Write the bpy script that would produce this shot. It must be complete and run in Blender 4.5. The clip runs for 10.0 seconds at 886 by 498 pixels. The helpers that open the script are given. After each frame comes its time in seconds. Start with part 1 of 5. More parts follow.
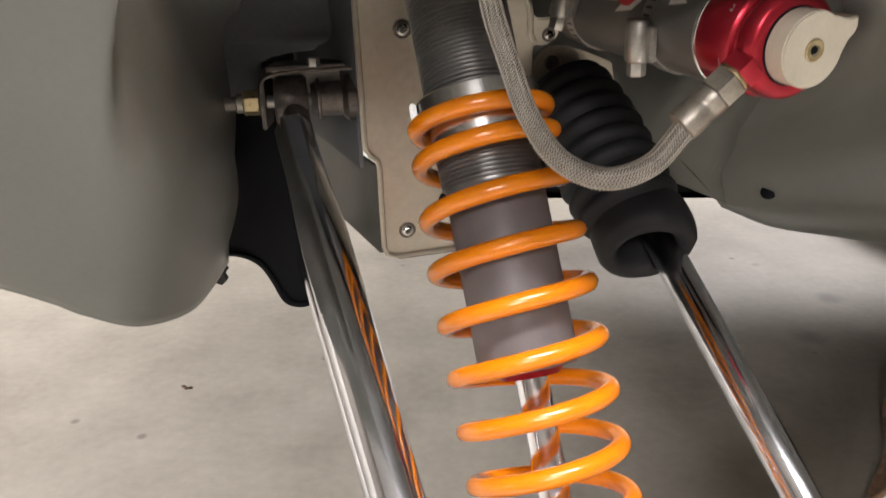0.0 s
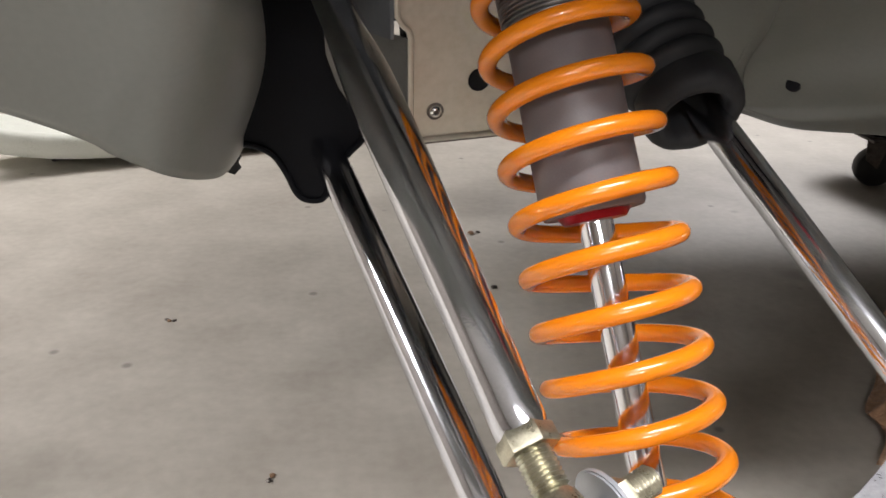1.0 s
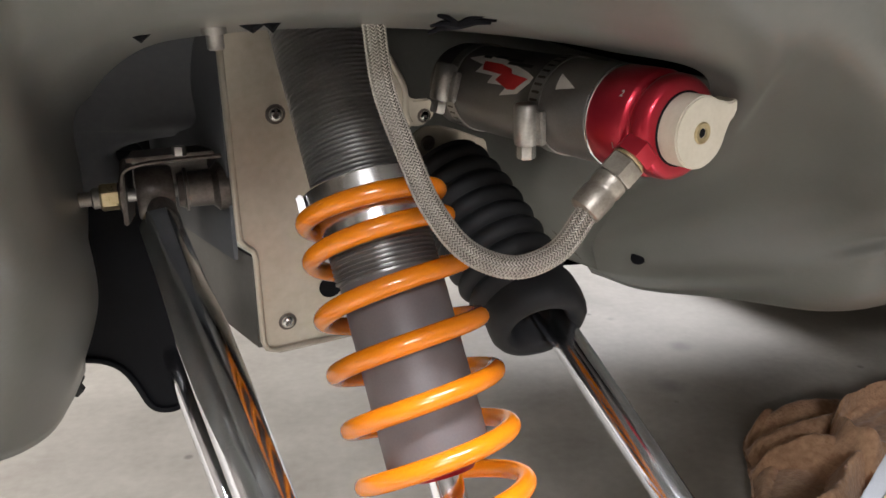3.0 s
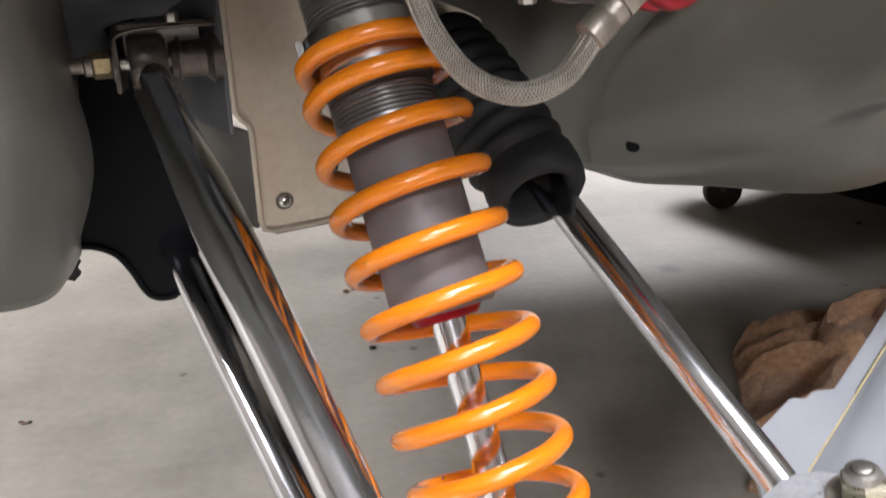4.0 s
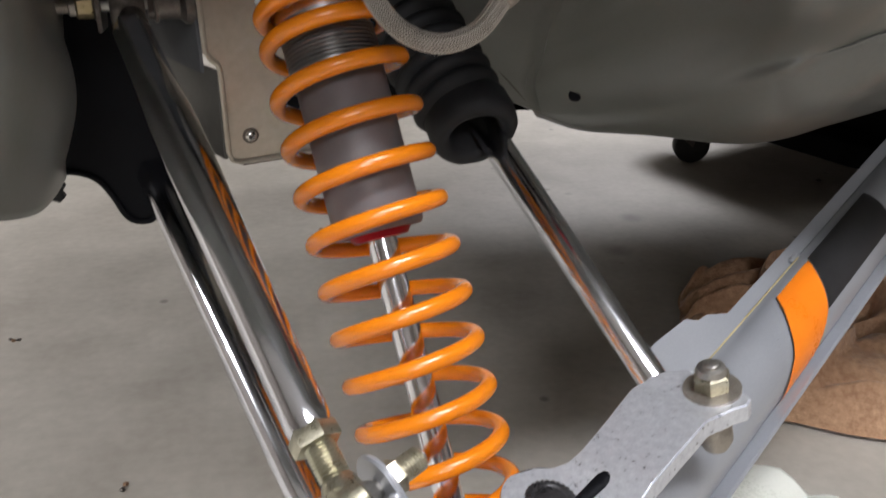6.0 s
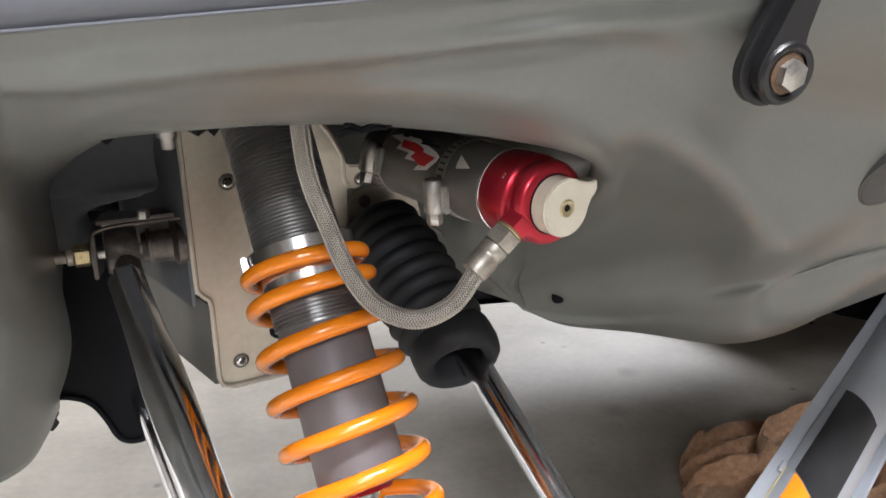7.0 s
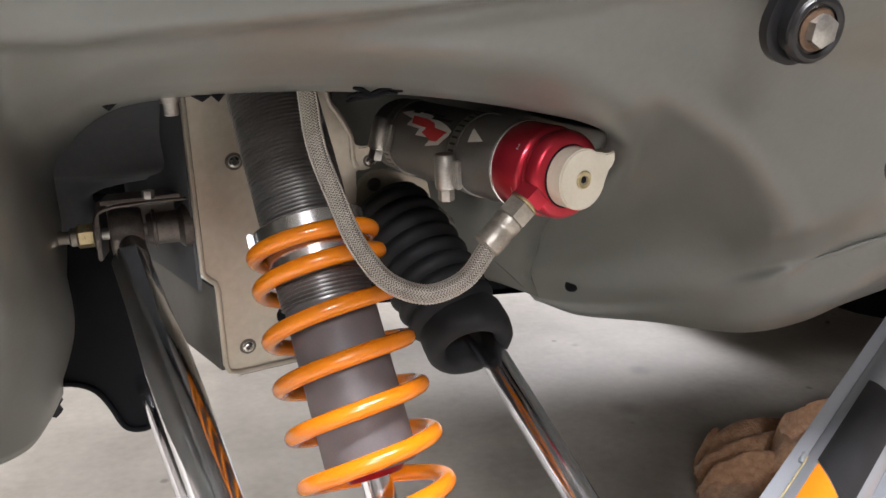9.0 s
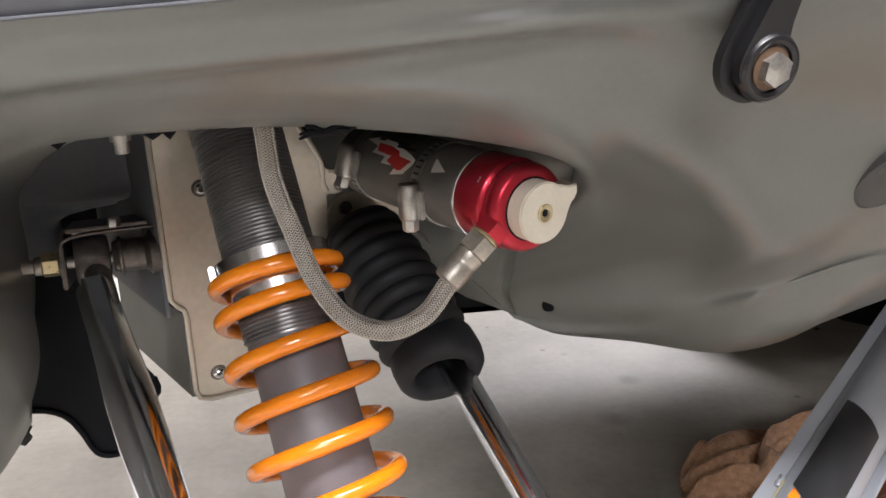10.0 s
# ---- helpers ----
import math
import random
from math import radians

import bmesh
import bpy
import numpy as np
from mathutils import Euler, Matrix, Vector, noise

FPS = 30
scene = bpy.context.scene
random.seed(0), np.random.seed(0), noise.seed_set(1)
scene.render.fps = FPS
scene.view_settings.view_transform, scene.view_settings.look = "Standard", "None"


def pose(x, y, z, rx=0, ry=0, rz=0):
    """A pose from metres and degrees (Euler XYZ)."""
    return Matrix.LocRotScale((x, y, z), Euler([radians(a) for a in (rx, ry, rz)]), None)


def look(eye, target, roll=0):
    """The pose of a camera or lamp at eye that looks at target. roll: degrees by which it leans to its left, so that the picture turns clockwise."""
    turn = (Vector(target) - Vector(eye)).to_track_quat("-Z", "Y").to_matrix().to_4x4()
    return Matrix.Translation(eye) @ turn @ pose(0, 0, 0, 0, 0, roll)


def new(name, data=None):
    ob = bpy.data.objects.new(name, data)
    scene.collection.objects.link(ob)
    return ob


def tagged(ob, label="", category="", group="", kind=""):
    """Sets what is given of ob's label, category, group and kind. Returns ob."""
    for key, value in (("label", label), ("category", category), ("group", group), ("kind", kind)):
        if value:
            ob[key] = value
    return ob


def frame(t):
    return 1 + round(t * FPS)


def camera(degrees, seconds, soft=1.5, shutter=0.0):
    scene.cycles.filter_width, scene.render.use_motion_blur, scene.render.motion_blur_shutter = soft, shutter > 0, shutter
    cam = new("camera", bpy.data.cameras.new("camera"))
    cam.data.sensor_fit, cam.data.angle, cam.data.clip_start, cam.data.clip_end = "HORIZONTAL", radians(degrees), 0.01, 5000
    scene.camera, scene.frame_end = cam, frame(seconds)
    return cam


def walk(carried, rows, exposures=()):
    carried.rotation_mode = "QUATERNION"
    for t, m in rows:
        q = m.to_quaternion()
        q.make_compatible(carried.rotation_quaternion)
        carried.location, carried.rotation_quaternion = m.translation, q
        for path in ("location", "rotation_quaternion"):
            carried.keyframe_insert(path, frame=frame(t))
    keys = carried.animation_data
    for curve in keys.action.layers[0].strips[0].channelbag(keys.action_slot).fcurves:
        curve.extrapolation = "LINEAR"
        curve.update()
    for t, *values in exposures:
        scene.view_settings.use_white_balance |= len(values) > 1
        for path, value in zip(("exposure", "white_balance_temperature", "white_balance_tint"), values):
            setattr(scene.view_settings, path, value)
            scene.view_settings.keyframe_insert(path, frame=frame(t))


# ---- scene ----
cam = camera(58.4, 10.0, shutter=0.35)
METRES, EYE, TILT, LEAN, TURN = 0.65, 0.59, -22.0, 0.0, 0.0
ROWS = [
    (0.0, 0.0, 0.0, 0.0, -0.0, 0.0, 0.0),
    (0.5, -0.0501, 0.0379, -0.0598, -2.5, -0.5, -0.27),
    (1.0, -0.0915, 0.0357, -0.1224, -3.62, -0.88, -0.17),
    (1.5, -0.0081, 0.0396, -0.1063, -7.62, -1.04, 1.55),
    (2.0, -0.012, 0.0383, -0.0411, -9.7, -0.79, 3.05),
    (3.5, -0.0453, 0.0438, -0.0024, -11.62, 3.04, 4.76),
    (4.0, -0.0586, 0.044, -0.0638, -11.88, 1.13, 4.87),
    (4.5, -0.0801, 0.0105, -0.1489, -11.74, -1.12, 3.53),
    (5.0, -0.0644, -0.0147, -0.1828, -11.82, -4.0, 2.39),
    (6.5, -0.0057, -0.0831, -0.0383, -12.57, -0.36, 4.13),
    (7.0, -0.0079, -0.1032, 0.0392, -12.38, 5.86, 4.89),
    (7.5, -0.0098, -0.1165, 0.0394, -12.13, 6.48, 5.15),
    (8.0, -0.0046, -0.0932, 0.0182, -11.93, 6.36, 5.04),
    (8.5, -0.0097, -0.0786, 0.0116, -11.74, 6.42, 4.84),
    (9.0, -0.0064, -0.0768, 0.0145, -11.7, 6.32, 4.74),
    (9.5, 0.013, -0.0752, 0.0264, -11.81, 6.27, 4.79),
    (10.0, 0.028, -0.0777, 0.0412, -11.84, 6.35, 5.14),
]
MORE = [(2.2, look((-0.016, 0.019, 0.582), (0.330, 1.853, -0.137), 0.9)), (3.3, look((-0.027, 0.027, 0.598), (0.375, 1.895, 0.006), -0.1)),
        (5.2, look((-0.039, -0.058, 0.486), (0.366, 1.696, -0.386), 2.7)), (6.3, look((-0.009, -0.064, 0.576), (0.430, 1.726, -0.200), 1.4))]
walk(cam, sorted([(t, pose(0, 0, EYE, TILT, LEAN, TURN) @ pose(METRES * x, METRES * y, METRES * z, 90 + pitch, roll, yaw)) for t, x, y, z, yaw, pitch, roll in ROWS] + MORE, key=lambda row: row[0]),
     [(0.0, 0.28, 6600, 14), (1.0, -0.03, 6400, 14), (1.5, -0.32, 6200, 11), (2.0, -0.24, 6250, 14), (3.5, 0.6, 6250, 13), (4.0, 0.24, 6150, 15), (4.5, -0.25, 6050, 11), (5.0, -0.6, 5950, 11),
      (6.3, -0.08, 6250, 14), (7.0, 0.61, 6000, 12), (7.5, 0.56, 6150, 14), (10.0, 0.47, 6200, 15)])

# ---- world and lamps ----
world = bpy.data.worlds.new("garage_air")
scene.world = world
world.use_nodes = True
world.node_tree.nodes["Background"].inputs[0].default_value = (1.0, 0.88, 0.76, 1)
world.node_tree.nodes["Background"].inputs[1].default_value = 0.05


def area_lamp(where, target, length, power, colour, width=0.12):
    lamp = bpy.data.lights.new("unseen_lamp", "AREA")
    lamp.shape, lamp.size, lamp.size_y, lamp.energy, lamp.color = "RECTANGLE", length, width, power, colour
    ob = new("unseen_lamp", lamp)
    ob.matrix_world = look(where, target)
    return ob


area_lamp((0.30, -0.6, 2.45), (0.30, -0.6, 0), 1.3, 84, (1.0, 0.975, 0.95), 0.3)
# added front fill that brightens the pan's down-facing sides and the upper coils
area_lamp((-0.3, -3.0, 2.40), (-0.1, -0.6, 0.9), 1.3, 46, (1.0, 0.975, 0.95), 0.3)
area_lamp((2.2, 4.4, 2.45), (0.7, 1.7, 0.4), 1.6, 150, (1.0, 0.97, 0.93), 0.8)
# unseen left source, added to light the floor under the nose
area_lamp((-3.2, 1.5, 2.45), (-1.2, 1.3, 0), 0.9, 160, (1.0, 0.97, 0.93), 0.6)


# ---- materials ----
def nodes_of(name):
    m = bpy.data.materials.new(name)
    m.use_nodes = True
    return m, m.node_tree.nodes, m.node_tree.links, m.node_tree.nodes["Principled BSDF"]


def surface(name, dark, light, rough, metal=0.0, coarse=12.0, fine=220.0, bump=0.1, rough_vary=0.12, coat=0.0, shine=0.5, stretch=None):
    """Two scales of noise between two tones, in metres, with roughness wear and fine relief."""
    m, n, l, p = nodes_of(name)
    tc = n.new("ShaderNodeTexCoord")
    mp = n.new("ShaderNodeMapping")
    if stretch:
        mp.inputs["Scale"].default_value = stretch
    l.new(tc.outputs["Object"], mp.inputs["Vector"])
    big, small = n.new("ShaderNodeTexNoise"), n.new("ShaderNodeTexNoise")
    for t, s, d in ((big, coarse, 4.0), (small, fine, 3.0)):
        t.inputs["Scale"].default_value, t.inputs["Detail"].default_value = s, d
        l.new(mp.outputs[0], t.inputs["Vector"])
    blend = n.new("ShaderNodeMath")
    blend.operation = "MULTIPLY_ADD"
    blend.inputs[1].default_value = 0.35
    l.new(small.outputs["Fac"], blend.inputs[0])
    half = n.new("ShaderNodeMath")
    half.operation = "MULTIPLY"
    half.inputs[1].default_value = 0.65
    l.new(big.outputs["Fac"], half.inputs[0])
    l.new(half.outputs[0], blend.inputs[2])
    ramp = n.new("ShaderNodeValToRGB")
    ramp.color_ramp.elements[0].position, ramp.color_ramp.elements[1].position = 0.33, 0.67
    ramp.color_ramp.elements[0].color, ramp.color_ramp.elements[1].color = (*dark, 1), (*light, 1)
    l.new(blend.outputs[0], ramp.inputs[0])
    l.new(ramp.outputs[0], p.inputs["Base Color"])
    rr = n.new("ShaderNodeMapRange")
    rr.inputs[3].default_value, rr.inputs[4].default_value = max(0.02, rough - rough_vary), min(1.0, rough + rough_vary)
    l.new(blend.outputs[0], rr.inputs[0])
    l.new(rr.outputs[0], p.inputs["Roughness"])
    p.inputs["Metallic"].default_value = metal
    p.inputs["Coat Weight"].default_value = coat
    p.inputs["Specular IOR Level"].default_value = shine
    p.inputs["Coat Roughness"].default_value = 0.06
    if bump:
        b = n.new("ShaderNodeBump")
        b.inputs["Strength"].default_value, b.inputs["Distance"].default_value = bump, 0.0006
        l.new(small.outputs["Fac"], b.inputs["Height"])
        l.new(b.outputs[0], p.inputs["Normal"])
    return m


ORANGE = surface("orange_powder_coat", (0.79, 0.216, 0.003), (0.86, 0.252, 0.005), 0.24, 0, 60, 700, 0.03, 0.06, coat=0.5)
# paler copy of CHROME: the shaft's bright reflections are put into its colour
LIT_CHROME = surface("lit_chrome", (0.80, 0.81, 0.84), (0.88, 0.89, 0.92), 0.12, 1, 40, 900, 0.03, 0.04)
CHROME = surface("polished_chrome", (0.62, 0.64, 0.69), (0.78, 0.80, 0.85), 0.13, 1, 40, 900, 0.05, 0.06)
DARK_THREAD = surface("grey_anodised_thread", (0.20, 0.196, 0.193), (0.30, 0.295, 0.288), 0.34, 0.7, 40, 600, 0.04)
BODY_GREY = surface("grey_anodised_body", (0.16, 0.148, 0.155), (0.2, 0.187, 0.193), 0.5, 0.25, 30, 900, 0.06)
RESERVOIR_GREY = surface("grey_reservoir", (0.16, 0.155, 0.145), (0.22, 0.21, 0.2), 0.4, 0.5, 40, 800, 0.05)
RED = surface("red_anodised", (0.43, 0.016, 0.034), (0.48, 0.024, 0.044), 0.32, 0.75, 30, 300, 0.0, 0.03, coat=0.25)
ALU = surface("machined_aluminium", (0.74, 0.74, 0.74), (0.86, 0.86, 0.85), 0.2, 1, 50, 900, 0.03, 0.06)
CAST = surface("tumbled_cast_aluminium", (0.58, 0.605, 0.66), (0.78, 0.81, 0.86), 0.32, 0.62, 260, 800, 0.12, 0.16)
ALLOY_WELD = surface("bare_weld", (0.28, 0.28, 0.275), (0.6, 0.6, 0.59), 0.4, 0.5, 200, 900, 0.3, 0.15)
TURNED = surface("turned_steel", (0.36, 0.37, 0.41), (0.52, 0.53, 0.57), 0.25, 0.95, 60, 900, 0.08, 0.08)
ZINC = surface("yellow_zinc", (0.34, 0.32, 0.235), (0.60, 0.58, 0.46), 0.3, 0.9, 130, 900, 0.12)
STEEL = surface("dull_steel", (0.34, 0.33, 0.31), (0.56, 0.55, 0.52), 0.35, 0.9, 90, 700, 0.1)
DARK_STEEL = surface("oily_dark_steel", (0.06, 0.054, 0.048), (0.18, 0.157, 0.142), 0.38, 0.65, 90, 500, 0.15)
BRAID = surface("stainless_braid", (0.40, 0.375, 0.335), (0.56, 0.53, 0.48), 0.42, 0.6, 150, 900, 0.05)
FITTING = surface("dull_zinc_fitting", (0.3, 0.275, 0.24), (0.5, 0.465, 0.41), 0.42, 0.8, 120, 800, 0.15)
RUBBER = surface("black_rubber", (0.011, 0.012, 0.0135), (0.019, 0.020, 0.022), 0.62, 0, 30, 400, 0.12, shine=0.3)
BLACK_PLASTIC = surface("black_plastic", (0.004, 0.0045, 0.006), (0.008, 0.0085, 0.011), 0.65, 0, 20, 500, 0.06, shine=0.12)
DECK_BLACK = surface("matte_black_deck", (0.004, 0.004, 0.004), (0.009, 0.009, 0.009), 0.95, 0, 20, 300, 0.1, 0.03, shine=0.02)
PAN = surface("grey_moulded_plastic", (0.138, 0.143, 0.132), (0.162, 0.166, 0.153), 0.32, 0, 5, 260, 0.03, 0.05)
HOOD = surface("blue_grey_paint", (0.10, 0.105, 0.12), (0.115, 0.12, 0.135), 0.42, 0.1, 5, 400, 0.02, 0.05, coat=0.1)
PLATE = surface("bare_bulkhead_alloy", (0.42, 0.375, 0.30), (0.54, 0.505, 0.435), 0.36, 0.55, 7, 160, 0.03)
# side toned well below the bare alloy of PLATE
SIDE = surface("dark_bulkhead_side", (0.090, 0.088, 0.080), (0.145, 0.141, 0.131), 0.55, 0.3, 18, 300, 0.1)
SILVER = surface("silver_paint", (0.345, 0.365, 0.40), (0.41, 0.43, 0.465), 0.32, 0.35, 12, 700, 0.04, coat=0.4)
DECAL_ORANGE = surface("orange_vinyl", (0.85, 0.2, 0.005), (0.9, 0.24, 0.01), 0.3, 0, 30, 500, 0.02)
DECAL_BLACK = surface("black_vinyl", (0.012, 0.012, 0.013), (0.025, 0.025, 0.027), 0.34, 0, 30, 500, 0.04)
DECAL_RED = surface("red_vinyl", (0.55, 0.03, 0.03), (0.62, 0.05, 0.05), 0.35, 0, 50, 500, 0.02)
DECAL_WHITE = surface("white_vinyl", (0.68, 0.66, 0.62), (0.75, 0.73, 0.7), 0.35, 0, 50, 500, 0.02)
IVORY = surface("ivory_knob_plastic", (0.56, 0.52, 0.42), (0.64, 0.6, 0.5), 0.42, 0, 60, 500, 0.05)
WHITE_PLASTIC = surface("white_ski_plastic", (0.72, 0.75, 0.68), (0.8, 0.82, 0.76), 0.3, 0, 10, 300, 0.05)
RUSTY = surface("rusty_washer", (0.2, 0.11, 0.06), (0.3, 0.19, 0.11), 0.6, 0.3, 150, 800, 0.2)
# tones of the unseen room, set for bounce light and metal reflections
WALL = surface("unseen_wall_bounce", (0.23, 0.205, 0.18), (0.31, 0.28, 0.25), 0.7, 0, 1.5, 60, 0.1)
CEILING = surface("unseen_ceiling_bounce", (0.62, 0.62, 0.62), (0.72, 0.72, 0.71), 0.8, 0, 1.5, 60, 0.1)
CASTOR_BLACK = surface("black_castor", (0.01, 0.01, 0.01), (0.03, 0.03, 0.03), 0.5, 0, 30, 300, 0.1)
PLUG_GREY = surface("dark_grey_rubber", (0.045, 0.045, 0.044), (0.07, 0.07, 0.067), 0.5, 0, 20, 400, 0.08)
BLACK_OXIDE = surface("black_oxide_steel", (0.07, 0.07, 0.075), (0.16, 0.16, 0.17), 0.3, 0.8, 90, 500, 0.1)
DARK_RED = surface("dark_red_anodised", (0.24, 0.006, 0.014), (0.32, 0.012, 0.024), 0.3, 0.7, 60, 600, 0.02, 0.05)
OLD_RUBBER = surface("brown_stained_washer", (0.09, 0.055, 0.035), (0.16, 0.10, 0.06), 0.55, 0.3, 150, 800, 0.2)
SEALANT = surface("yellowed_sealant", (0.3, 0.25, 0.12), (0.46, 0.4, 0.22), 0.6, 0, 120, 700, 0.1)
LATCH_RUBBER = surface("glossy_black_rubber", (0.007, 0.007, 0.008), (0.013, 0.013, 0.014), 0.34, 0, 30, 400, 0.06, 0.06)
# darker than PAN: the shade inside the recess is put into this colour
SHADED_LINING = surface("shade_toned_lining", (0.070, 0.074, 0.082), (0.105, 0.110, 0.118), 0.7, 0, 12, 200, 0.05)
BRASS = surface("worn_brass", (0.46, 0.37, 0.20), (0.6, 0.51, 0.32), 0.3, 0.8, 160, 900, 0.1)


def concrete():
    m, n, l, p = nodes_of("worn_concrete")
    tc = n.new("ShaderNodeTexCoord")
    tones = []
    for scale, detail in ((1.6, 5), (9.0, 6), (70.0, 4)):
        t = n.new("ShaderNodeTexNoise")
        t.inputs["Scale"].default_value, t.inputs["Detail"].default_value = scale, detail
        l.new(tc.outputs["Object"], t.inputs["Vector"])
        tones.append(t)
    a = n.new("ShaderNodeMath"); a.operation = "MULTIPLY_ADD"; a.inputs[1].default_value = 0.4
    b = n.new("ShaderNodeMath"); b.operation = "MULTIPLY_ADD"; b.inputs[1].default_value = 0.2
    c = n.new("ShaderNodeMath"); c.operation = "MULTIPLY"; c.inputs[1].default_value = 0.4
    l.new(tones[0].outputs["Fac"], c.inputs[0])
    l.new(tones[2].outputs["Fac"], b.inputs[0]); l.new(c.outputs[0], b.inputs[2])
    l.new(tones[1].outputs["Fac"], a.inputs[0]); l.new(b.outputs[0], a.inputs[2])
    ramp = n.new("ShaderNodeValToRGB")
    e = ramp.color_ramp.elements
    e[0].position, e[1].position = 0.32, 0.68
    e[0].color, e[1].color = (0.30, 0.275, 0.235, 1), (0.51, 0.485, 0.43, 1)
    l.new(a.outputs[0], ramp.inputs[0])
    spots = n.new("ShaderNodeTexVoronoi")
    spots.inputs["Scale"].default_value = 9.0
    l.new(tc.outputs["Object"], spots.inputs["Vector"])
    cut = n.new("ShaderNodeMapRange")
    cut.inputs[1].default_value, cut.inputs[2].default_value = 0.03, 0.07
    cut.inputs[3].default_value, cut.inputs[4].default_value = 0.55, 1.0
    l.new(spots.outputs["Distance"], cut.inputs[0])
    mul = n.new("ShaderNodeMixRGB")
    mul.blend_type, mul.inputs[0].default_value = "MULTIPLY", 1.0
    l.new(ramp.outputs[0], mul.inputs[1]); l.new(cut.outputs[0], mul.inputs[2])
    last = mul
    for (x, y), size, depth in (((0.664, 1.236), 0.030, 0.62), ((0.571, 1.09), 0.036, 0.62), ((0.591, 1.381), 0.014, 0.7), ((-0.42, 0.62), 0.09, 0.85), ((0.33, 0.95), 0.11, 0.86), ((-0.12, 0.86), 0.10, 0.87)):
        away = n.new("ShaderNodeVectorMath")
        away.operation = "DISTANCE"
        away.inputs[1].default_value = (x, y, 0)
        l.new(tc.outputs["Object"], away.inputs[0])
        ragged = n.new("ShaderNodeMath")
        ragged.operation, ragged.inputs[1].default_value = "MULTIPLY_ADD", size * 1.1
        l.new(tones[1].outputs["Fac"], ragged.inputs[0])
        l.new(away.outputs["Value"], ragged.inputs[2])
        soft = n.new("ShaderNodeMapRange")
        soft.interpolation_type = "SMOOTHSTEP"
        soft.inputs[1].default_value, soft.inputs[2].default_value = size * 0.6, size * 1.7
        soft.inputs[3].default_value, soft.inputs[4].default_value = depth, 1.0
        l.new(ragged.outputs[0], soft.inputs[0])
        stain = n.new("ShaderNodeMixRGB")
        stain.blend_type, stain.inputs[0].default_value = "MULTIPLY", 1.0
        l.new(last.outputs[0], stain.inputs[1])
        l.new(soft.outputs[0], stain.inputs[2])
        last = stain
    l.new(last.outputs[0], p.inputs["Base Color"])
    p.inputs["Roughness"].default_value = 0.55
    bump = n.new("ShaderNodeBump")
    bump.inputs["Strength"].default_value, bump.inputs["Distance"].default_value = 0.25, 0.002
    l.new(a.outputs[0], bump.inputs["Height"]); l.new(bump.outputs[0], p.inputs["Normal"])
    return m


CONCRETE = concrete()


def terry():
    """Looped cotton pile: soft colour patches, a strong fine nap and a little sheen."""
    m, n, l, p = nodes_of("brown_terry_cloth")
    tc = n.new("ShaderNodeTexCoord")
    big, nap, loops = n.new("ShaderNodeTexNoise"), n.new("ShaderNodeTexNoise"), n.new("ShaderNodeTexVoronoi")
    for t, scale in ((big, 11.0), (nap, 130.0)):
        t.inputs["Scale"].default_value, t.inputs["Detail"].default_value = scale, 5
        l.new(tc.outputs["Object"], t.inputs["Vector"])
    loops.inputs["Scale"].default_value = 260.0
    l.new(tc.outputs["Object"], loops.inputs["Vector"])
    mix = n.new("ShaderNodeMath")
    mix.operation, mix.inputs[1].default_value = "MULTIPLY_ADD", 0.55
    half = n.new("ShaderNodeMath")
    half.operation, half.inputs[1].default_value = "MULTIPLY", 0.45
    l.new(big.outputs["Fac"], half.inputs[0])
    l.new(nap.outputs["Fac"], mix.inputs[0]); l.new(half.outputs[0], mix.inputs[2])
    ramp = n.new("ShaderNodeValToRGB")
    e = ramp.color_ramp.elements
    e[0].position, e[1].position = 0.34, 0.64
    e[0].color, e[1].color = (0.34, 0.19, 0.11, 1), (0.56, 0.36, 0.22, 1)
    l.new(mix.outputs[0], ramp.inputs[0]); l.new(ramp.outputs[0], p.inputs["Base Color"])
    p.inputs["Roughness"].default_value, p.inputs["Specular IOR Level"].default_value = 0.95, 0.1
    p.inputs["Sheen Weight"].default_value, p.inputs["Sheen Roughness"].default_value = 0.35, 0.5
    high = n.new("ShaderNodeMath")
    high.operation = "SUBTRACT"
    l.new(nap.outputs["Fac"], high.inputs[0]); l.new(loops.outputs["Distance"], high.inputs[1])
    b = n.new("ShaderNodeBump")
    b.inputs["Strength"].default_value, b.inputs["Distance"].default_value = 0.45, 0.002
    l.new(high.outputs[0], b.inputs["Height"]); l.new(b.outputs[0], p.inputs["Normal"])
    return m


TOWEL = terry()

# ---- builders ----
ORIGIN = {}


def thing(name, where, label, category, group="", kind=""):
    ob = new(name)
    ob.empty_display_size = 0.02
    ob.location = where
    ORIGIN[ob] = Vector(where)
    return tagged(ob, label, category, group, kind)


def part(name, bm, material, parent=None, label="", smooth=True):
    mesh = bpy.data.meshes.new(name)
    if parent is not None:
        bm.transform(Matrix.Translation(-ORIGIN[parent]))
    bmesh.ops.recalc_face_normals(bm, faces=bm.faces[:])
    bm.to_mesh(mesh)
    bm.free()
    mesh.materials.append(material)
    if smooth:
        mesh.shade_smooth()
        mesh.set_sharp_from_angle(angle=radians(38))
    ob = new(name, mesh)
    if parent is not None:
        ob.parent = parent
        ORIGIN[ob] = ORIGIN[parent]
    if label:
        ob["label"] = label
    return ob


def frame_on(axis, hint=(0, 0, 1)):
    w = Vector(axis).normalized()
    u = Vector(hint) - w * Vector(hint).dot(w)
    if u.length < 1e-4:
        u = Vector((1, 0, 0)) - w * w.x
    u.normalize()
    return u, w.cross(u), w


